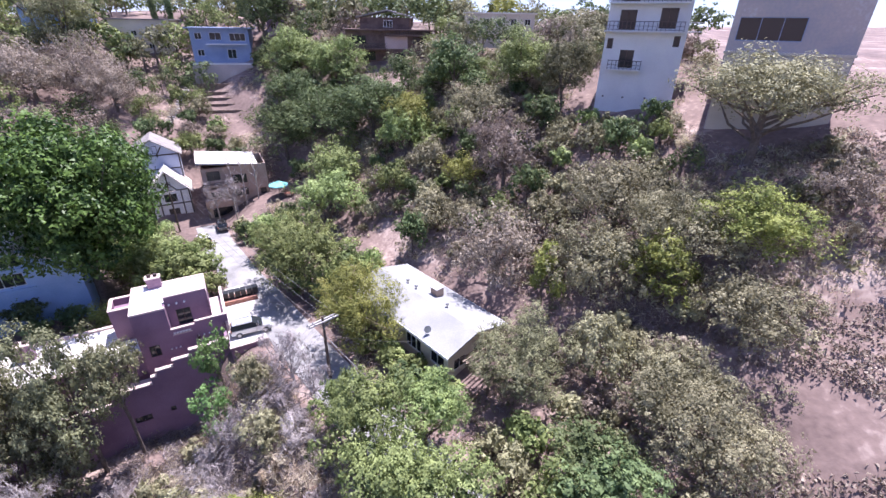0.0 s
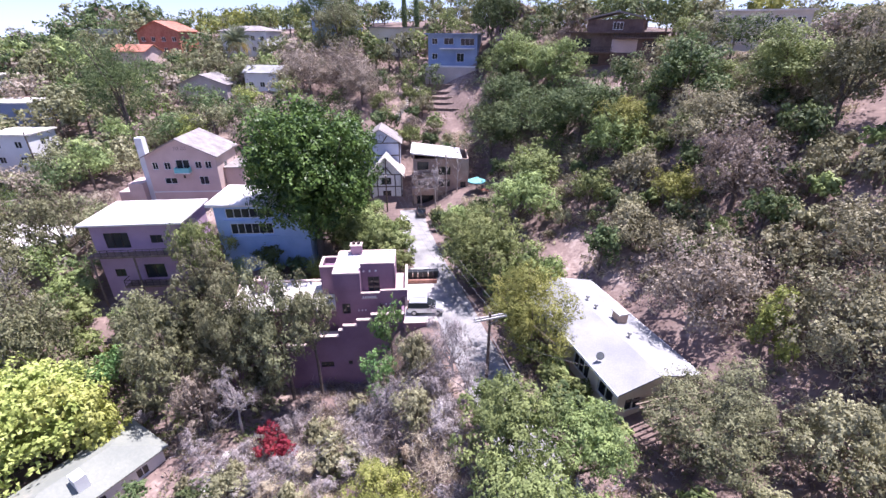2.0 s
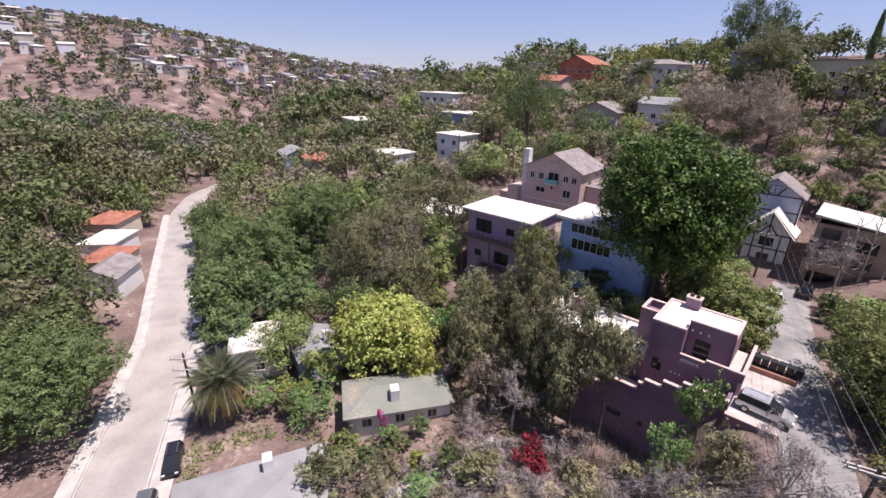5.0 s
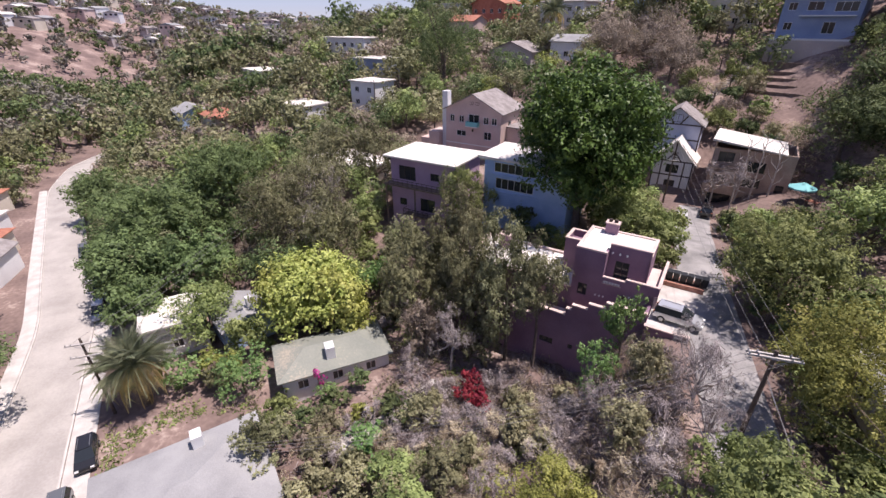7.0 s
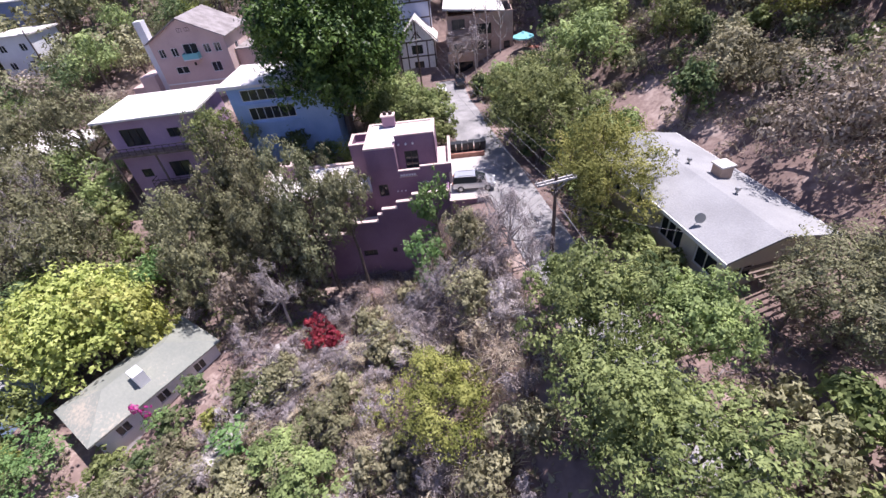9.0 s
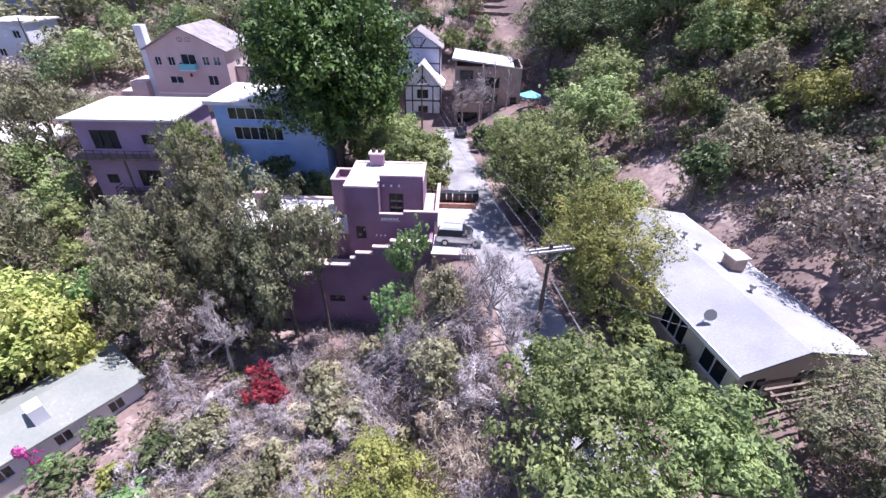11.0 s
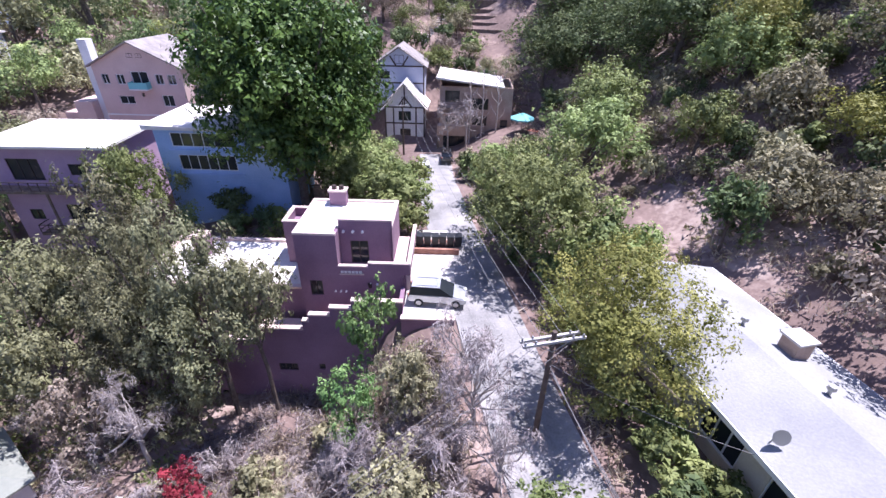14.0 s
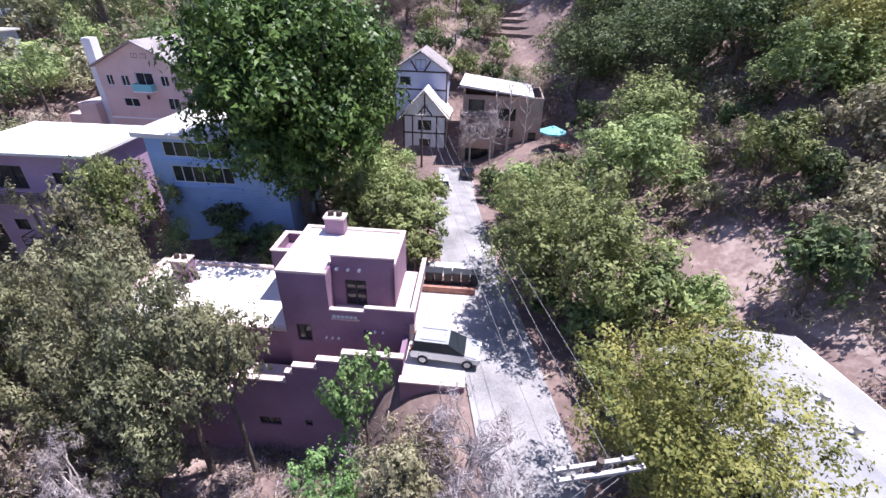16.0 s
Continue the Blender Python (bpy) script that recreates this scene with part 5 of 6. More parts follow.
small_house(-150.0, 50.0, 30, 16, 8, 6.2, M["white"], M["white_roof"], "flat", "modern white flat-roofed canyon house", 1, 1.5)
small_house(-129.0, 50.0, 30, 11, 8, 5.4, M["blue_deep"], M["white_roof"], "flat", "slate blue canyon house with pale roof", 1, 1.5)
small_house(-112.5, 42.5, 28, 8, 7, 6.2, M["white"], M["white_roof"], "flat", "white boxy canyon house with tall windows", 1, 1.5)
small_house(-119.0, 26.5, 25, 10, 7, 5.0, M["white"], M["white_roof"], "flat", "white low canyon house among trees", 1, 0.4)
small_house(-145.3, 1.0, 10, 11, 8, 5.0, M["blue"], M["grey_roof"], "across", "pale blue house with grey roof in woods", 1.6, 0.4)
small_house(-133.0, 8.0, 15, 10, 8, 4.2, M["cream"], M["red_roof"], "hip", "house with terracotta roof among canyon trees", 1.6, 0.4)
small_house(-152.0, 22.0, 15, 12, 7, 5.0, M["white"], M["white_roof"], "flat", "white flat-roofed house deep in the canyon", 1, 0.4)
small_house(-92.0, -33.6, -10, 8.5, 6.5, 4.6, M["white"], M["shingle"], "across", "white roadside house with brown shingle roof", 1.6)
small_house(-101.5, -36.6, -12, 8, 7, 4.2, M["cream"], M["red_roof"], "hip", "cream roadside house with terracotta roof", 1.6)
small_house(-113.0, -40.5, -14, 9, 7, 4.0, M["white"], M["white_roof"], "flat", "white roadside house with flat pale roof", 1)
small_house(-126.0, -44.0, -14, 10, 8, 4.4, M["cream"], M["red_roof"], "hip", "roadside house with faded red tiled roof", 1.6)
small_house(-141.0, 97.0, 20, 13, 9, 6.6, M["red_roof"], M["red_roof"], "gable", "red hilltop house with red gabled roof", 2.6, 1.0)
small_house(-119.0, 109.0, 15, 15, 9, 6.4, M["white"], M["shingle"], "hip", "long white two-storey hilltop house", 1.4, 1.0)
small_house(-137.0, 84.0, 20, 10, 7, 5.0, M["tan"], M["red_roof"], "across", "peach hillside house with terracotta roof", 1.5, 1.0)
small_house(-160.0, 92.0, 20, 14, 8, 5.0, M["white"], M["white_roof"], "flat", "white hilltop house with flat roof", 1, 1.0)
small_house(-98.0, 124.0, 12, 13, 8, 6.0, M["blue"], M["shingle"], "across", "pale hilltop house behind tall trees", 1.5, 1.0)
small_house(11.0, 112.0, 0, 15, 8, 6.0, M["cream"], M["white_roof"], "flat", "cream flat-roofed hilltop house", 1, 1.0)
small_house(-42.0, 128.0, 10, 9, 7, 6.5, M["purple"], M["red_roof"], "gable", "mauve hilltop house behind trees", 2.0, 1.0)


# ---------------------------------------------------------------- poles and cables
def utility_pole(x, y, angle, height, arms, label):
    z = ground(x, y)
    P = thing("utility_pole", pose(x, y, z, 0, 0, angle), label, "utility pole", "utility poles")
    bm = bmesh.new()
    tube(bm, [(0, 0, -1), (0, 0, height)], [0.17, 0.11], 10)
    part("pole", bm, M["pole"], P)
    for h, w, off in arms:
        a = part("crossarm", boxes((-w / 2, -0.2 + off, h, w / 2, -0.08 + off, h + 0.13)), M["arm"], P, "sun-bleached timber crossarm")
        for k in (-0.46, -0.3, 0.3, 0.46):
            bm = bmesh.new()
            tube(bm, [(k * w, -0.14 + off, h + 0.13), (k * w, -0.14 + off, h + 0.2), (k * w, -0.14 + off, h + 0.27)], [0.03, 0.06, 0.035], 8)
            part("insulator", bm, M["metal"], a)
        bm = bmesh.new()
        tube(bm, [(-w * 0.28, -0.12 + off, h), (0, -0.12 + off, h - 0.55)], [0.02, 0.02], 5)
        tube(bm, [(w * 0.28, -0.12 + off, h), (0, -0.12 + off, h - 0.55)], [0.02, 0.02], 5)
        part("brace", bm, M["metal"], a)
    return P


def cable(a, b, sag, r=0.012, label="thin overhead power cable"):
    a, b = Vector(a), Vector(b)
    bm = bmesh.new()
    tube(bm, [a.lerp(b, k / 14) - Vector((0, 0, sag * 4 * (k / 14) * (1 - k / 14))) for k in range(15)], [r] * 15, 5)
    tagged(part("power_cable", bm, M["wire"]), label, "cable", "overhead cables")


utility_pole(-10.75, 32.1, 45, 7.25, ((6.7, 3.0, 0), (6.7, 3.0, 0.34)), "creosoted timber utility pole with twin crossarms on the street")
utility_pole(-46.6, 70.0, 45, 8.0, ((7.3, 2.0, 0),), "timber utility pole beside the half-timbered house")
utility_pole(-49.2, -11.6, 80, 10.4, ((9.7, 2.9, 0), (8.2, 2.9, 0)), "timber utility pole beside the concrete road")
utility_pole(-104.0, 40.0, 20, 9.5, ((8.9, 2.4, 0),), "timber utility pole among canyon trees")
for k in (-1.4, -0.5, 0.5, 1.4):
    c = Vector((-10.75 + 0.7 * k, 32.1 + 0.7 * k, 6.9))
    cable(c, (-46.6 + 0.5 * k, 70.0 + 0.5 * k, 7.3), 1.0)
    cable(c, (-27.0 + 0.5 * k, 2.0 + 0.4 * k, -2.0), 1.2, 0.010)
for k in (0, 0.5, 1.0):
    cable((-10.75 + 0.2 * k, 32.1, 5.4 - 0.5 * k), (2.0 + k, 21.0, 1.8), 0.5, 0.014)
cable((-10.75, 32.2, 5.3), (-1.6, 33.6, 3.7), 0.4)
for k in (-1.2, 0, 1.2):
    cable((-49.2 + 0.2 * k, -11.6 + k, -3.5), (-104.0, 40.0 + k, 8.0), 2.0)


# ---------------------------------------------------------------- cars
def car(x, y, angle, paint, label, van=False, lift=0.1):
    z = ground(x, y) + lift
    C = thing("car", pose(x, y, z, 0, 0, angle), label, "car", "parked cars")
    top = 1.85 if van else 1.52
    L, W = 2.08, 0.86
    side = [(-L, 0.35), (-L, 0.85), (-L + 0.12, 0.98), (1.1, 0.95), (L - 0.1, 0.75), (L, 0.5), (L - 0.05, 0.3)]
    bm = bmesh.new()
    extrude_profile(bm, side, -W, W)
    bmesh.ops.bevel(bm, geom=[e for e in bm.edges], offset=0.07, segments=2, affect="EDGES")
    part("body", bm, paint, C)
    cab = [(-L + 0.05, 0.96), (-L + 0.28, top), (0.15, top), (1.15, 0.94)]
    bm = bmesh.new()
    a = [bm.verts.new((px, -W * (0.97 if pz < 1.1 else 0.78), pz)) for px, pz in cab]
    b = [bm.verts.new((px, W * (0.97 if pz < 1.1 else 0.78), pz)) for px, pz in cab]
    for f in ((a[3], a[2], a[1], a[0]), (b[0], b[1], b[2], b[3]), (a[0], a[1], b[1], b[0]), (a[2], a[3], b[3], b[2]), (a[1], a[2], b[2], b[1])):
        bm.faces.new(f)
    bmesh.ops.recalc_face_normals(bm, faces=bm.faces)
    part("cabin_glass", bm, M["glass"], C, "dark tinted glass")
    part("roof", boxes((-L + 0.25, -W * 0.77, top - 0.02, 0.18, W * 0.77, top + 0.05)), paint, C)
    for s in (-1, 1):
        for px in (-1.3, 1.35):
            bm = bmesh.new()
            tube(bm, [(px, s * 0.70, 0.32), (px, s * 0.90, 0.32)], [0.32, 0.32], 16)
            wh = part("wheel", bm, M["rubber"], C)
            bm = bmesh.new()
            tube(bm, [(px, s * 0.902, 0.32), (px, s * 0.915, 0.32)], [0.2, 0.19], 12)
            part("rim", bm, M["metal"], wh)
        part("pillar", boxes((-0.55, s * W * 0.79 - 0.02, 0.98, -0.45, s * W * 0.79 + 0.06, top - 0.1)), paint, C)
        part("headlight", boxes((L - 0.22, s * 0.62 - 0.16, 0.6, L + 0.01, s * 0.62 + 0.16, 0.72)), M["trim"], C)
        part("tail_light", boxes((-L - 0.01, s * 0.72 - 0.1, 0.75, -L + 0.1, s * 0.72 + 0.1, 0.98)), M["red_roof"], C)
    for i in (-0.5, 0.5):
        part("roof_rail", boxes((-1.5, i - 0.02, top + 0.05, 0.0, i + 0.02, top + 0.1)), M["metal"], C)


SILVER, WHITE, BLACK, GREYCAR = plain("silver car paint", (0.55, 0.56, 0.57), 0.25, 0.4, 0.6), plain("white car paint", (0.75, 0.75, 0.74), 0.3, 0, 0.6), plain("black car paint", (0.02, 0.02, 0.022), 0.25, 0, 0.7), plain("grey car paint", (0.16, 0.17, 0.18), 0.3, 0.3, 0.6)
car(-21.0, 39.0, 27, SILVER, "silver hatchback parked on the concrete pad", lift=0.24)
car(-40.0, 65.6, 128, WHITE, "white car parked at the street's end")
car(-39.6, 71.2, 120, BLACK, "dark car under the brown house", lift=0.3)
car(-71.7, -15.6, 3, SILVER, "silver van parked along the concrete road", True)
car(-85.0, -18.4, 8, WHITE, "white van parked along the concrete road", True)
car(-79.0, -16.4, 5, BLACK, "dark car parked along the concrete road")
car(-96.0, -21.0, 10, GREYCAR, "grey car parked along the concrete road")
car(-43.6, -13.2, 4, BLACK, "black car parked by the palm")
car(-37.6, -14.4, 3, GREYCAR, "dark estate car parked by the kerb")
car(-33.0, -13.0, 3, WHITE, "white car parked by the grey-roofed house")


# ---------------------------------------------------------------- boulders
def boulder(x, y, r, seed):
    bm = bmesh.new()
    bmesh.ops.create_icosphere(bm, subdivisions=2, radius=r)
    for v in bm.verts:
        v.co *= 1 + 0.45 * noise.noise(v.co / r * 1.3 + Vector((seed, 0, 0)))
        v.co.z *= 0.6
    ob = part("boulder", bm, M["concrete"])
    ob.matrix_world = pose(x, y, ground(x, y) + 0.15 * r, 0, 0, seed * 40)
    tagged(ob, "pale sunlit boulder on the dry yard", "rock", "boulders below the pink house")


for i, (x, y, r) in enumerate(((-31.6, 26.9, 0.6), (-30.6, 27.6, 0.45), (-32.5, 26.4, 0.4), (-29.7, 28.2, 0.35), (-30.9, 26.6, 0.3), (-28.6, 18.6, 0.7), (-29.6, 17.4, 0.6), (-30.4, 16.2, 0.8))):
    boulder(x, y, r, i)


# ---------------------------------------------------------------- palm
def palm(x, y, trunk_h, r):
    z = ground(x, y)
    P = thing("palm_tree", pose(x, y, z), "date palm with arching grey-green fronds and dry skirt", "palm tree")
    bm = bmesh.new()
    tube(bm, [(0, 0, -0.5), (0, 0, 0.4 * trunk_h), (0, 0, trunk_h)], [0.5, 0.45, 0.5], 12)
    part("trunk", bm, M["bark"], P)

    def frond(curve, mat, name, seed):
        rng = np.random.default_rng(seed)
        pts, nrm = [], []
        verts, faces = [], []
        n = 34
        for i in range(n):
            u = (i + 1) / n
            cx, cz = r * (u - 0.12 * curve * u * u), r * (0.55 * u - (0.55 + 0.45 * curve) * u * u)
            for s in (-1, 1):
                ll = r * 0.20 * math.sin(math.pi * min(1, 0.12 + 0.9 * u)) + 0.1
                tip = (cx + 0.45 * ll, s * ll, cz - 0.25 * ll + rng.normal(0, 0.04))
                k = len(verts)
                verts += [(cx - 0.05, s * 0.02, cz), (cx + 0.4 * ll * 0.45 + 0.05, s * ll * 0.5, cz + 0.03), tip, (cx + 0.05, s * 0.02 + s * ll * 0.3, cz - 0.02)]
                faces.append((k, k + 1, k + 2, k + 3))
        for i in range(8):
            u0, u1 = i / 8, (i + 1) / 8
            f = lambda u: (r * (u - 0.12 * curve * u * u), r * (0.55 * u - (0.55 + 0.45 * curve) * u * u))
            (xa, za), (xb, zb) = f(u0), f(u1)
            k = len(verts)
            verts += [(xa, -0.04, za), (xa, 0.04, za), (xb, 0.03, zb), (xb, -0.03, zb)]
            faces.append((k, k + 1, k + 2, k + 3))
        me = bpy.data.meshes.new(name)
        me.from_pydata(verts, [], faces)
        me.materials.append(mat)
        return me

    meshes = [frond(0.1, M["L_palm"], "frond", 1), frond(0.6, M["L_palm"], "frond", 2), frond(1.1, M["L_frond_dry"], "dry_frond", 3)]
    rng = random.Random(5)
    for i in range(66):
        k = 0 if i < 22 else 1 if i < 50 else 2
        pitch = (rng.uniform(15, 60), rng.uniform(-15, 20), rng.uniform(-55, -25))[k]
        ob = part("frond" if k < 2 else "dry_frond", meshes[k], None, P)
        ob.matrix_basis = Matrix.Translation((0, 0, trunk_h)) @ Matrix.Rotation(i * 2.4, 4, "Z") @ Matrix.Rotation(-radians(pitch), 4, "Y")


palm(-49.2, -8.4, 5.6, 5.0)
palm(-113.0, 98.0, 7.0, 5.5)


def cypress(x, y, h, r):
    rng = np.random.default_rng(int(abs(x) * 10))
    n = 1500
    u = rng.uniform(0, 1, n) ** 0.8
    a = rng.uniform(0, 6.28, n)
    rr = r * np.sin(np.pi * np.clip(0.12 + 0.86 * u, 0, 1)) ** 0.7 * rng.uniform(0.7, 1.05, n)
    p = np.stack([rr * np.cos(a), rr * np.sin(a), u * h], 1)
    C = thing("cypress_tree", pose(x, y, ground(x, y)), "slim dark cypress on the skyline", "tree", "skyline cypresses")
    me = card_mesh("crown", p, np.stack([np.cos(a), np.sin(a), 0.2 * np.ones(n)], 1), 0.6, 0.28, rng)
    me.materials.append(M["L_oak"])
    part("crown", me, None, C)
    bm = bmesh.new()
    tube(bm, [(0, 0, -1), (0, 0, h * 0.5)], [0.2, 0.1], 6)
    part("trunk", bm, M["bark"], C)


cypress(-79.0, 132.6, 13.0, 0.9)
cypress(-75.5, 134.0, 12.0, 0.9)
cypress(-53.9, 44.4, 4.0, 0.6)


# ---------------------------------------------------------------- distant canyon
def joined_plants(name, rows, label):
    """Many far plants as one object: crowns and trunks as plain quads, one material slot for each kind."""
    kinds = sorted({k for k, *_ in rows})
    slots = {}
    for k in kinds:
        slots.setdefault(SPECIES[k][0], len(slots))
    bark_slot = len(slots)
    V, S = [], []
    for kind, x, y, r, h, leaves, seed in rows:
        rng = np.random.default_rng(seed)
        spec = SPECIES[kind]
        p, nrm, _ = clump_points(rng, r, r * spec[1], 16, leaves, 0.3, 0.1, 0.36, False, 1)
        size = 1.55 * r / math.sqrt(leaves) * 2.0
        nn = nrm / np.linalg.norm(nrm, axis=1)[:, None]
        u = np.cross(nn, rng.normal(size=(leaves, 3)))
        u /= np.linalg.norm(u, axis=1)[:, None]
        w = np.cross(nn, u)
        c = p + np.array([x, y, ground(x, y) + h])
        s = size * rng.uniform(0.6, 1.2, (leaves, 1))
        V.append(np.stack([c - u * s * 0.5 + w * s * 0.42, c - u * s * 0.5 - w * s * 0.42, c + u * s * 0.7], 1).reshape(-1, 3))
        S += [slots[spec[0]]] * leaves
        b = np.array([x, y, ground(x, y) - 0.5])
        t = b + np.array([0, 0, h + 0.5])
        k = 0.06 * r
        for a in range(3):
            d0, d1 = [np.array([k * math.cos(q), k * math.sin(q), 0]) for q in (a * 2.1, a * 2.1 + 2.1)]
            V.append(np.stack([b + d0, b + d1, t + d1 * 0.6, b + d0, t + d1 * 0.6, t + d0 * 0.6]))
            S += [bark_slot] * 2
    V = np.concatenate(V)
    n = len(V) // 3
    me = bpy.data.meshes.new(name)
    me.vertices.add(3 * n)
    me.vertices.foreach_set("co", V.ravel())
    me.loops.add(3 * n)
    me.loops.foreach_set("vertex_index", np.arange(3 * n, dtype=np.int32))
    me.polygons.add(n)
    me.polygons.foreach_set("loop_start", np.arange(0, 3 * n, 3, dtype=np.int32))
    for mat in slots:
        me.materials.append(M[mat])
    me.materials.append(M["bark"])
    me.polygons.foreach_set("material_index", np.array(S, dtype=np.int32))
    me.update(calc_edges=True)
    me.validate()
    tagged(part(name, me, None), label, "woods", kind="stuff")


def far_rows(count, area, kinds, rmin, rmax, leaves, gap, tall=(0.6, 1.0)):
    rows, near = [], {}
    for _ in range(count * 25):
        if len(rows) >= count:
            break
        x, y = fill.uniform(area[0], area[1]), fill.uniform(area[2], area[3])
        r = fill.uniform(rmin, rmax)
        if any(math.hypot(x - a, y - b) < c + 0.4 * r for a, b, c in KEEP_OFF) or (x > -184 and abs(y - road_y(x)) < 4.8 + r) or street_gap(x, y) < 2.6 + 0.9 * r:
            continue
        cell = (int(x // 12), int(y // 12))
        if any(math.hypot(x - a, y - b) < gap * (r + c) for i in (-1, 0, 1) for j in (-1, 0, 1) for a, b, c in near.get((cell[0] + i, cell[1] + j), ())):
            continue
        if any(math.hypot(x - a, y - b) < 0.5 * (r + c) for a, b, c in taken):
            continue
        near.setdefault(cell, []).append((x, y, r))
        kind = fill.choice(kinds)
        rows.append((kind, x, y, r, r * fill.uniform(*tall) * (0.8 if kind in LOW else 1), leaves, len(rows)))
    return rows


joined_plants("bank_woods", far_rows(150, (-100, -40, -14, 75), MIX, 2.4, 4.8, 1500, 0.52, (0.9, 1.3)), "mixed trees and shrubs filling the banks between the houses")
joined_plants("upper_slope_woods", far_rows(110, (-110, 36, 72, 128), ("green", "oak", "oak", "brown", "scrub", "euc"), 2.2, 5.0, 1300, 0.5, (0.8, 1.2)), "mixed trees and scrub on the upper slope")
joined_plants("slope_scrub", far_rows(150, (-14, 37, 46, 92), ("scrub", "brown", "oak", "scrub", "euc"), 1.2, 2.7, 480, 0.45, (0.7, 1.0)), "low scrub between the trees of the dry slope")
joined_plants("canyon_woods", far_rows(560, (-170, -96, -70, 105), ("green", "euc", "euc", "oak", "brown", "euc", "scrub"), 2.6, 5.8, 430, 0.42) + far_rows(420, (-285, -165, -120, 105), ("euc", "euc", "oak", "brown", "chaparral", "oak"), 4.0, 8.0, 330, 0.44), "dense mixed canyon woodland in dull greens and browns")
joined_plants("far_bank_woods", far_rows(210, (-160, 40, -110, -25), ("walnut", "euc", "oak", "brown", "euc"), 4.6, 9.0, 620, 0.46, (0.8, 1.2)), "wooded bank across the concrete road")
joined_plants("hilltop_woods", far_rows(170, (-170, 60, 108, 160), ("green", "euc", "oak", "oak", "olive"), 3.0, 6.0, 420, 0.48, (0.6, 0.95)), "trees along the hilltop behind the houses")
joined_plants("far_hill_woods", far_rows(2600, (-900, -265, -380, 260), ("chaparral", "oak", "chaparral", "chaparral", "euc"), 2.6, 6.0, 60, 0.56), "scattered trees over the far hazy hillsides")


def distant_ridge():
    """A low ridge on the horizon, far past the canyon, with blue haze painted on."""
    verts, faces = [], []
    for i in range(121):
        b = radians(30 + i)
        h = 34 + 16 * noise.noise((i * 0.11, 2, 0)) + 5 * noise.noise((i * 0.6, 7, 0))
        for r, z in ((2500, -60), (2900, h), (3300, -60)):
            verts.append((-r * math.sin(b), r * math.cos(b), z))
    for i in range(120):
        for k in (0, 1):
            a = 3 * i + k
            faces.append((a, a + 3, a + 4, a + 1))
    me = bpy.data.meshes.new("backdrop")
    me.from_pydata(verts, [], faces)
    tagged(part("backdrop", me, M["haze"], smooth=True), "low ridge far beyond the canyon, blue haze painted in", "hills", kind="structure")


distant_ridge()


def far_house(x, y, angle, w, d, h, wall, roof):
    z = ground(x, y)
    H = house_at(x, y, z, angle, "small pale house on the far hillside", group="houses on the far hillside")
    part("wall", boxes((-w / 2, -d / 2, -4, w / 2, d / 2, h)), wall, H)
    bm = bmesh.new()
    extrude_profile(bm, [(-w / 2 - 0.5, h), (0, h + 1.5), (w / 2 + 0.5, h)], -d / 2 - 0.4, d / 2 + 0.4)
    part("roof", bm, roof, H)
    for i in range(3):
        q = -w / 2 + w * (i + 0.5) / 3
        part("window", boxes((q - 0.9, -d / 2 - 0.06, h - 2.2, q + 0.9, -d / 2 - 0.01, h - 0.8)), M["glass"], H)


town = random.Random(9)
for _ in range(200):
    b, r = radians(town.uniform(70, 119)), town.uniform(430, 800)
    far_house(-r * math.sin(b), r * math.cos(b), 90 - math.degrees(b) + town.uniform(-25, 25) + 60, town.uniform(9, 17), town.uniform(8, 11), town.uniform(3.2, 7.5), M[town.choice(("white", "white", "cream", "tan", "grey_wall"))], M[town.choice(("white_roof", "grey_roof", "shingle", "grey_roof"))])


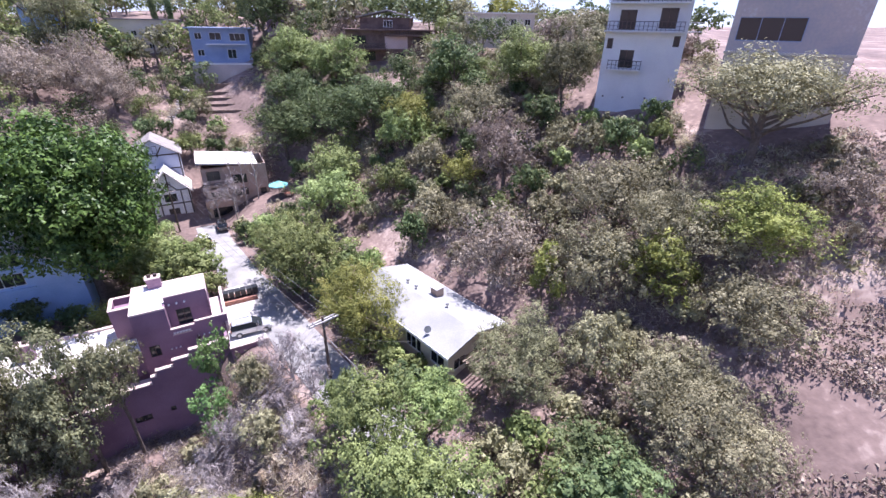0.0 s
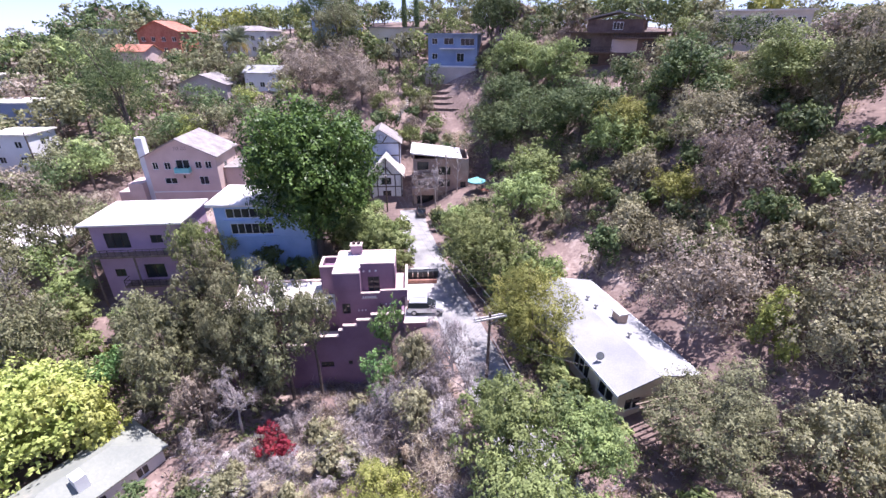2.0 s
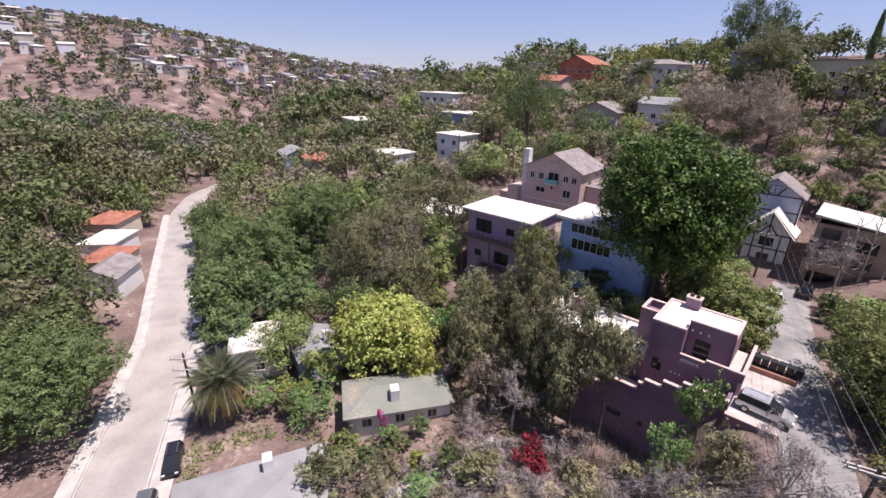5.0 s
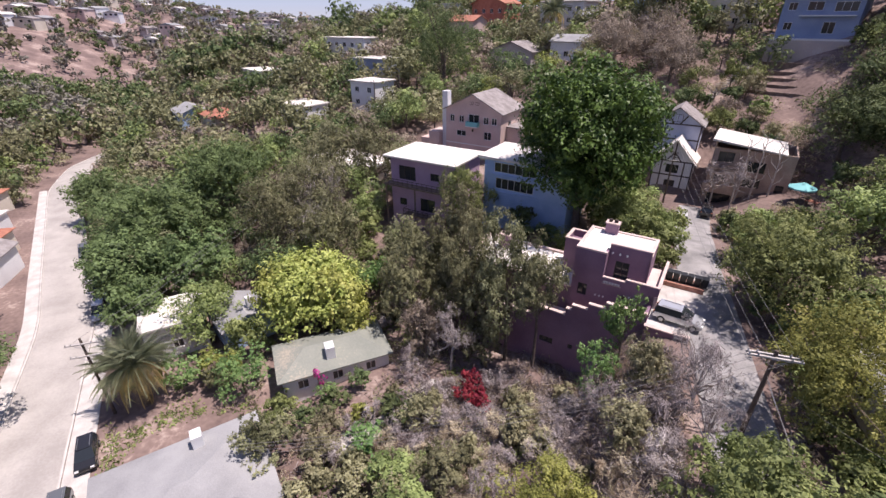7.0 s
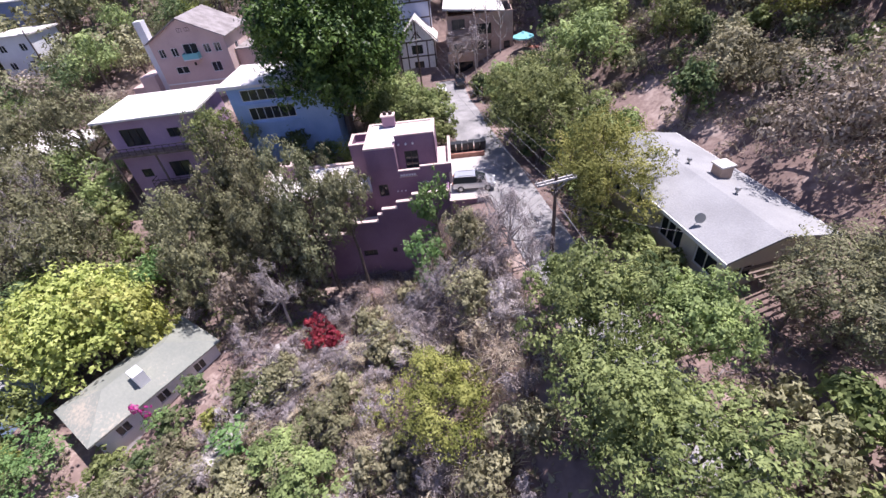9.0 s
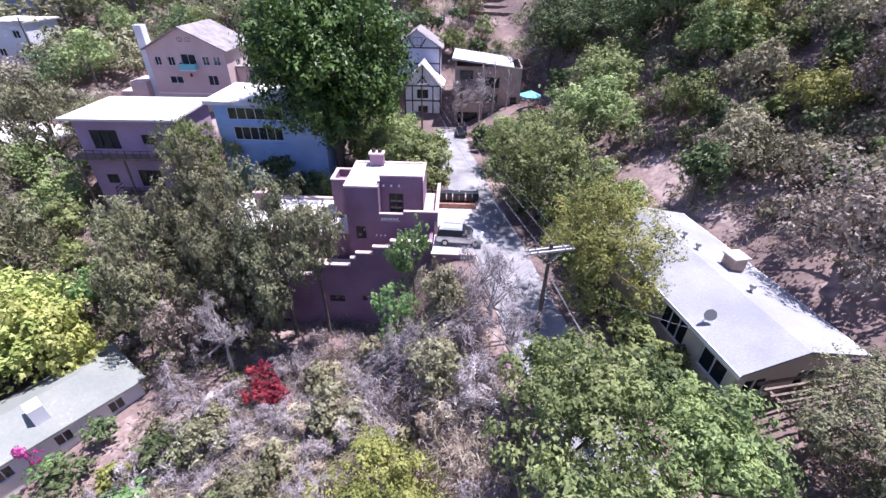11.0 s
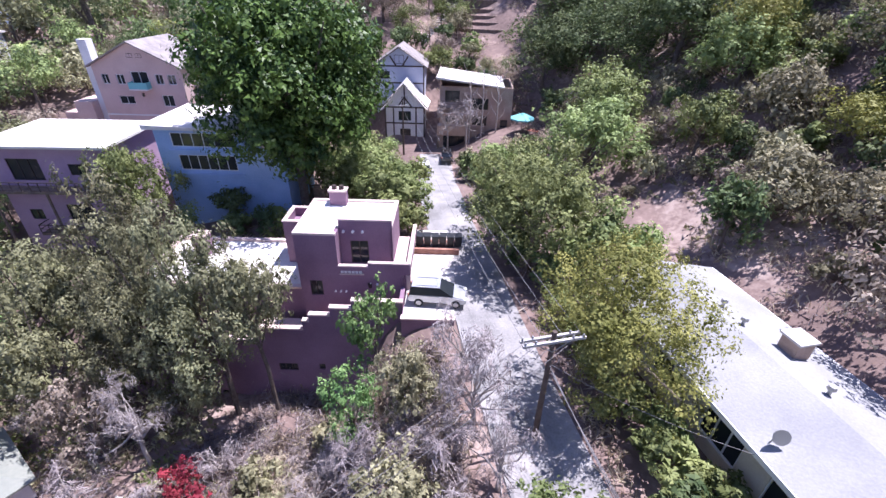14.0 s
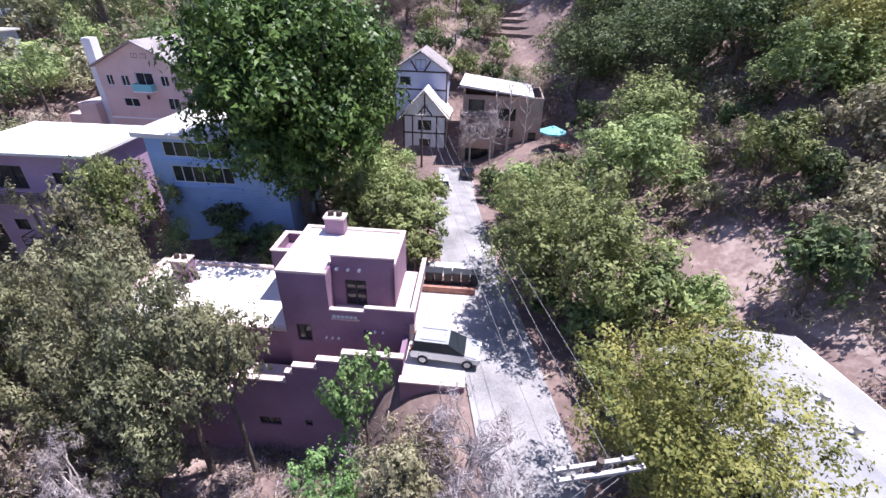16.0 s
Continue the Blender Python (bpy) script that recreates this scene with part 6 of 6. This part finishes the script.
# ---------------------------------------------------------------- dry brush on the slopes
def brush(name, count, area, mat, length, width, label, lean=0.5, patch=0.0, bare=False):
    rng = np.random.default_rng(count)
    pts = []
    while len(pts) < count:
        x, y = rng.uniform(area[0], area[1]), rng.uniform(area[2], area[3])
        if street_gap(x, y) < 3.4 or abs(y - road_y(x)) < 6 or not bare and any(math.hypot(x - a, y - b) < c - 1.5 for a, b, c in KEEP_OFF):
            continue
        if noise.noise((x * 0.13, y * 0.13, length * 9)) < patch:
            continue
        z = rough_ground(x, y)
        for _ in range(9):
            pts.append((x + rng.normal(0, 0.35), y + rng.normal(0, 0.35), z + rng.uniform(0.0, 0.5) * length))
    p = np.array(pts)
    n = rng.normal(size=p.shape)
    n[:, 2] *= lean
    me = card_mesh(name, p, n, length, width, rng)
    tagged(part(name, me, mat), label, "ground cover", kind="stuff")


brush("dry_grass_cover", 34000, (-50, 40, 2, 116), M["L_grass"], 0.75, 0.10, "straw-coloured dry grass over the slopes", 0.4, -0.05)
brush("brush_cover", 30000, (-50, 40, 2, 116), M["twig"], 0.8, 0.08, "tangled grey brush and fallen twigs", 0.5, -0.1)
brush("leaf_litter", 34000, (-52, 40, 2, 116), M["L_brown"], 0.30, 0.18, "brown leaf litter and low dry plants", 1.6, -0.15)
brush("low_scrub_cover", 26000, (-52, 40, 2, 116), M["L_scrub"], 0.5, 0.22, "low grey-green scrub over dry ground", 0.8, 0.05)
brush("garden_cover", 14000, (-75, -20, -12, 24), M["L_green"], 0.4, 0.2, "low green garden plants between the houses", 0.8, 0.0)
brush("tangled_twigs", 26000, (-33, -8, 13, 35), M["twig"], 1.1, 0.06, "pale tangled dead twigs over the slope", 0.6, -0.2)
brush("pale_dry_grass", 14000, (-33, -6, 10, 35), M["L_grass"], 0.9, 0.09, "tall pale dry grass on the slope", 0.4, -0.15)
brush("slope_litter", 36000, (16, 46, 8, 46), M["L_brown"], 0.34, 0.16, "sparse brown litter over the bare slope", 1.4, -0.05, True)
brush("slope_straw", 12000, (16, 46, 8, 46), M["L_grass"], 0.5, 0.07, "sparse straw over the bare slope", 0.5, 0.0, True)
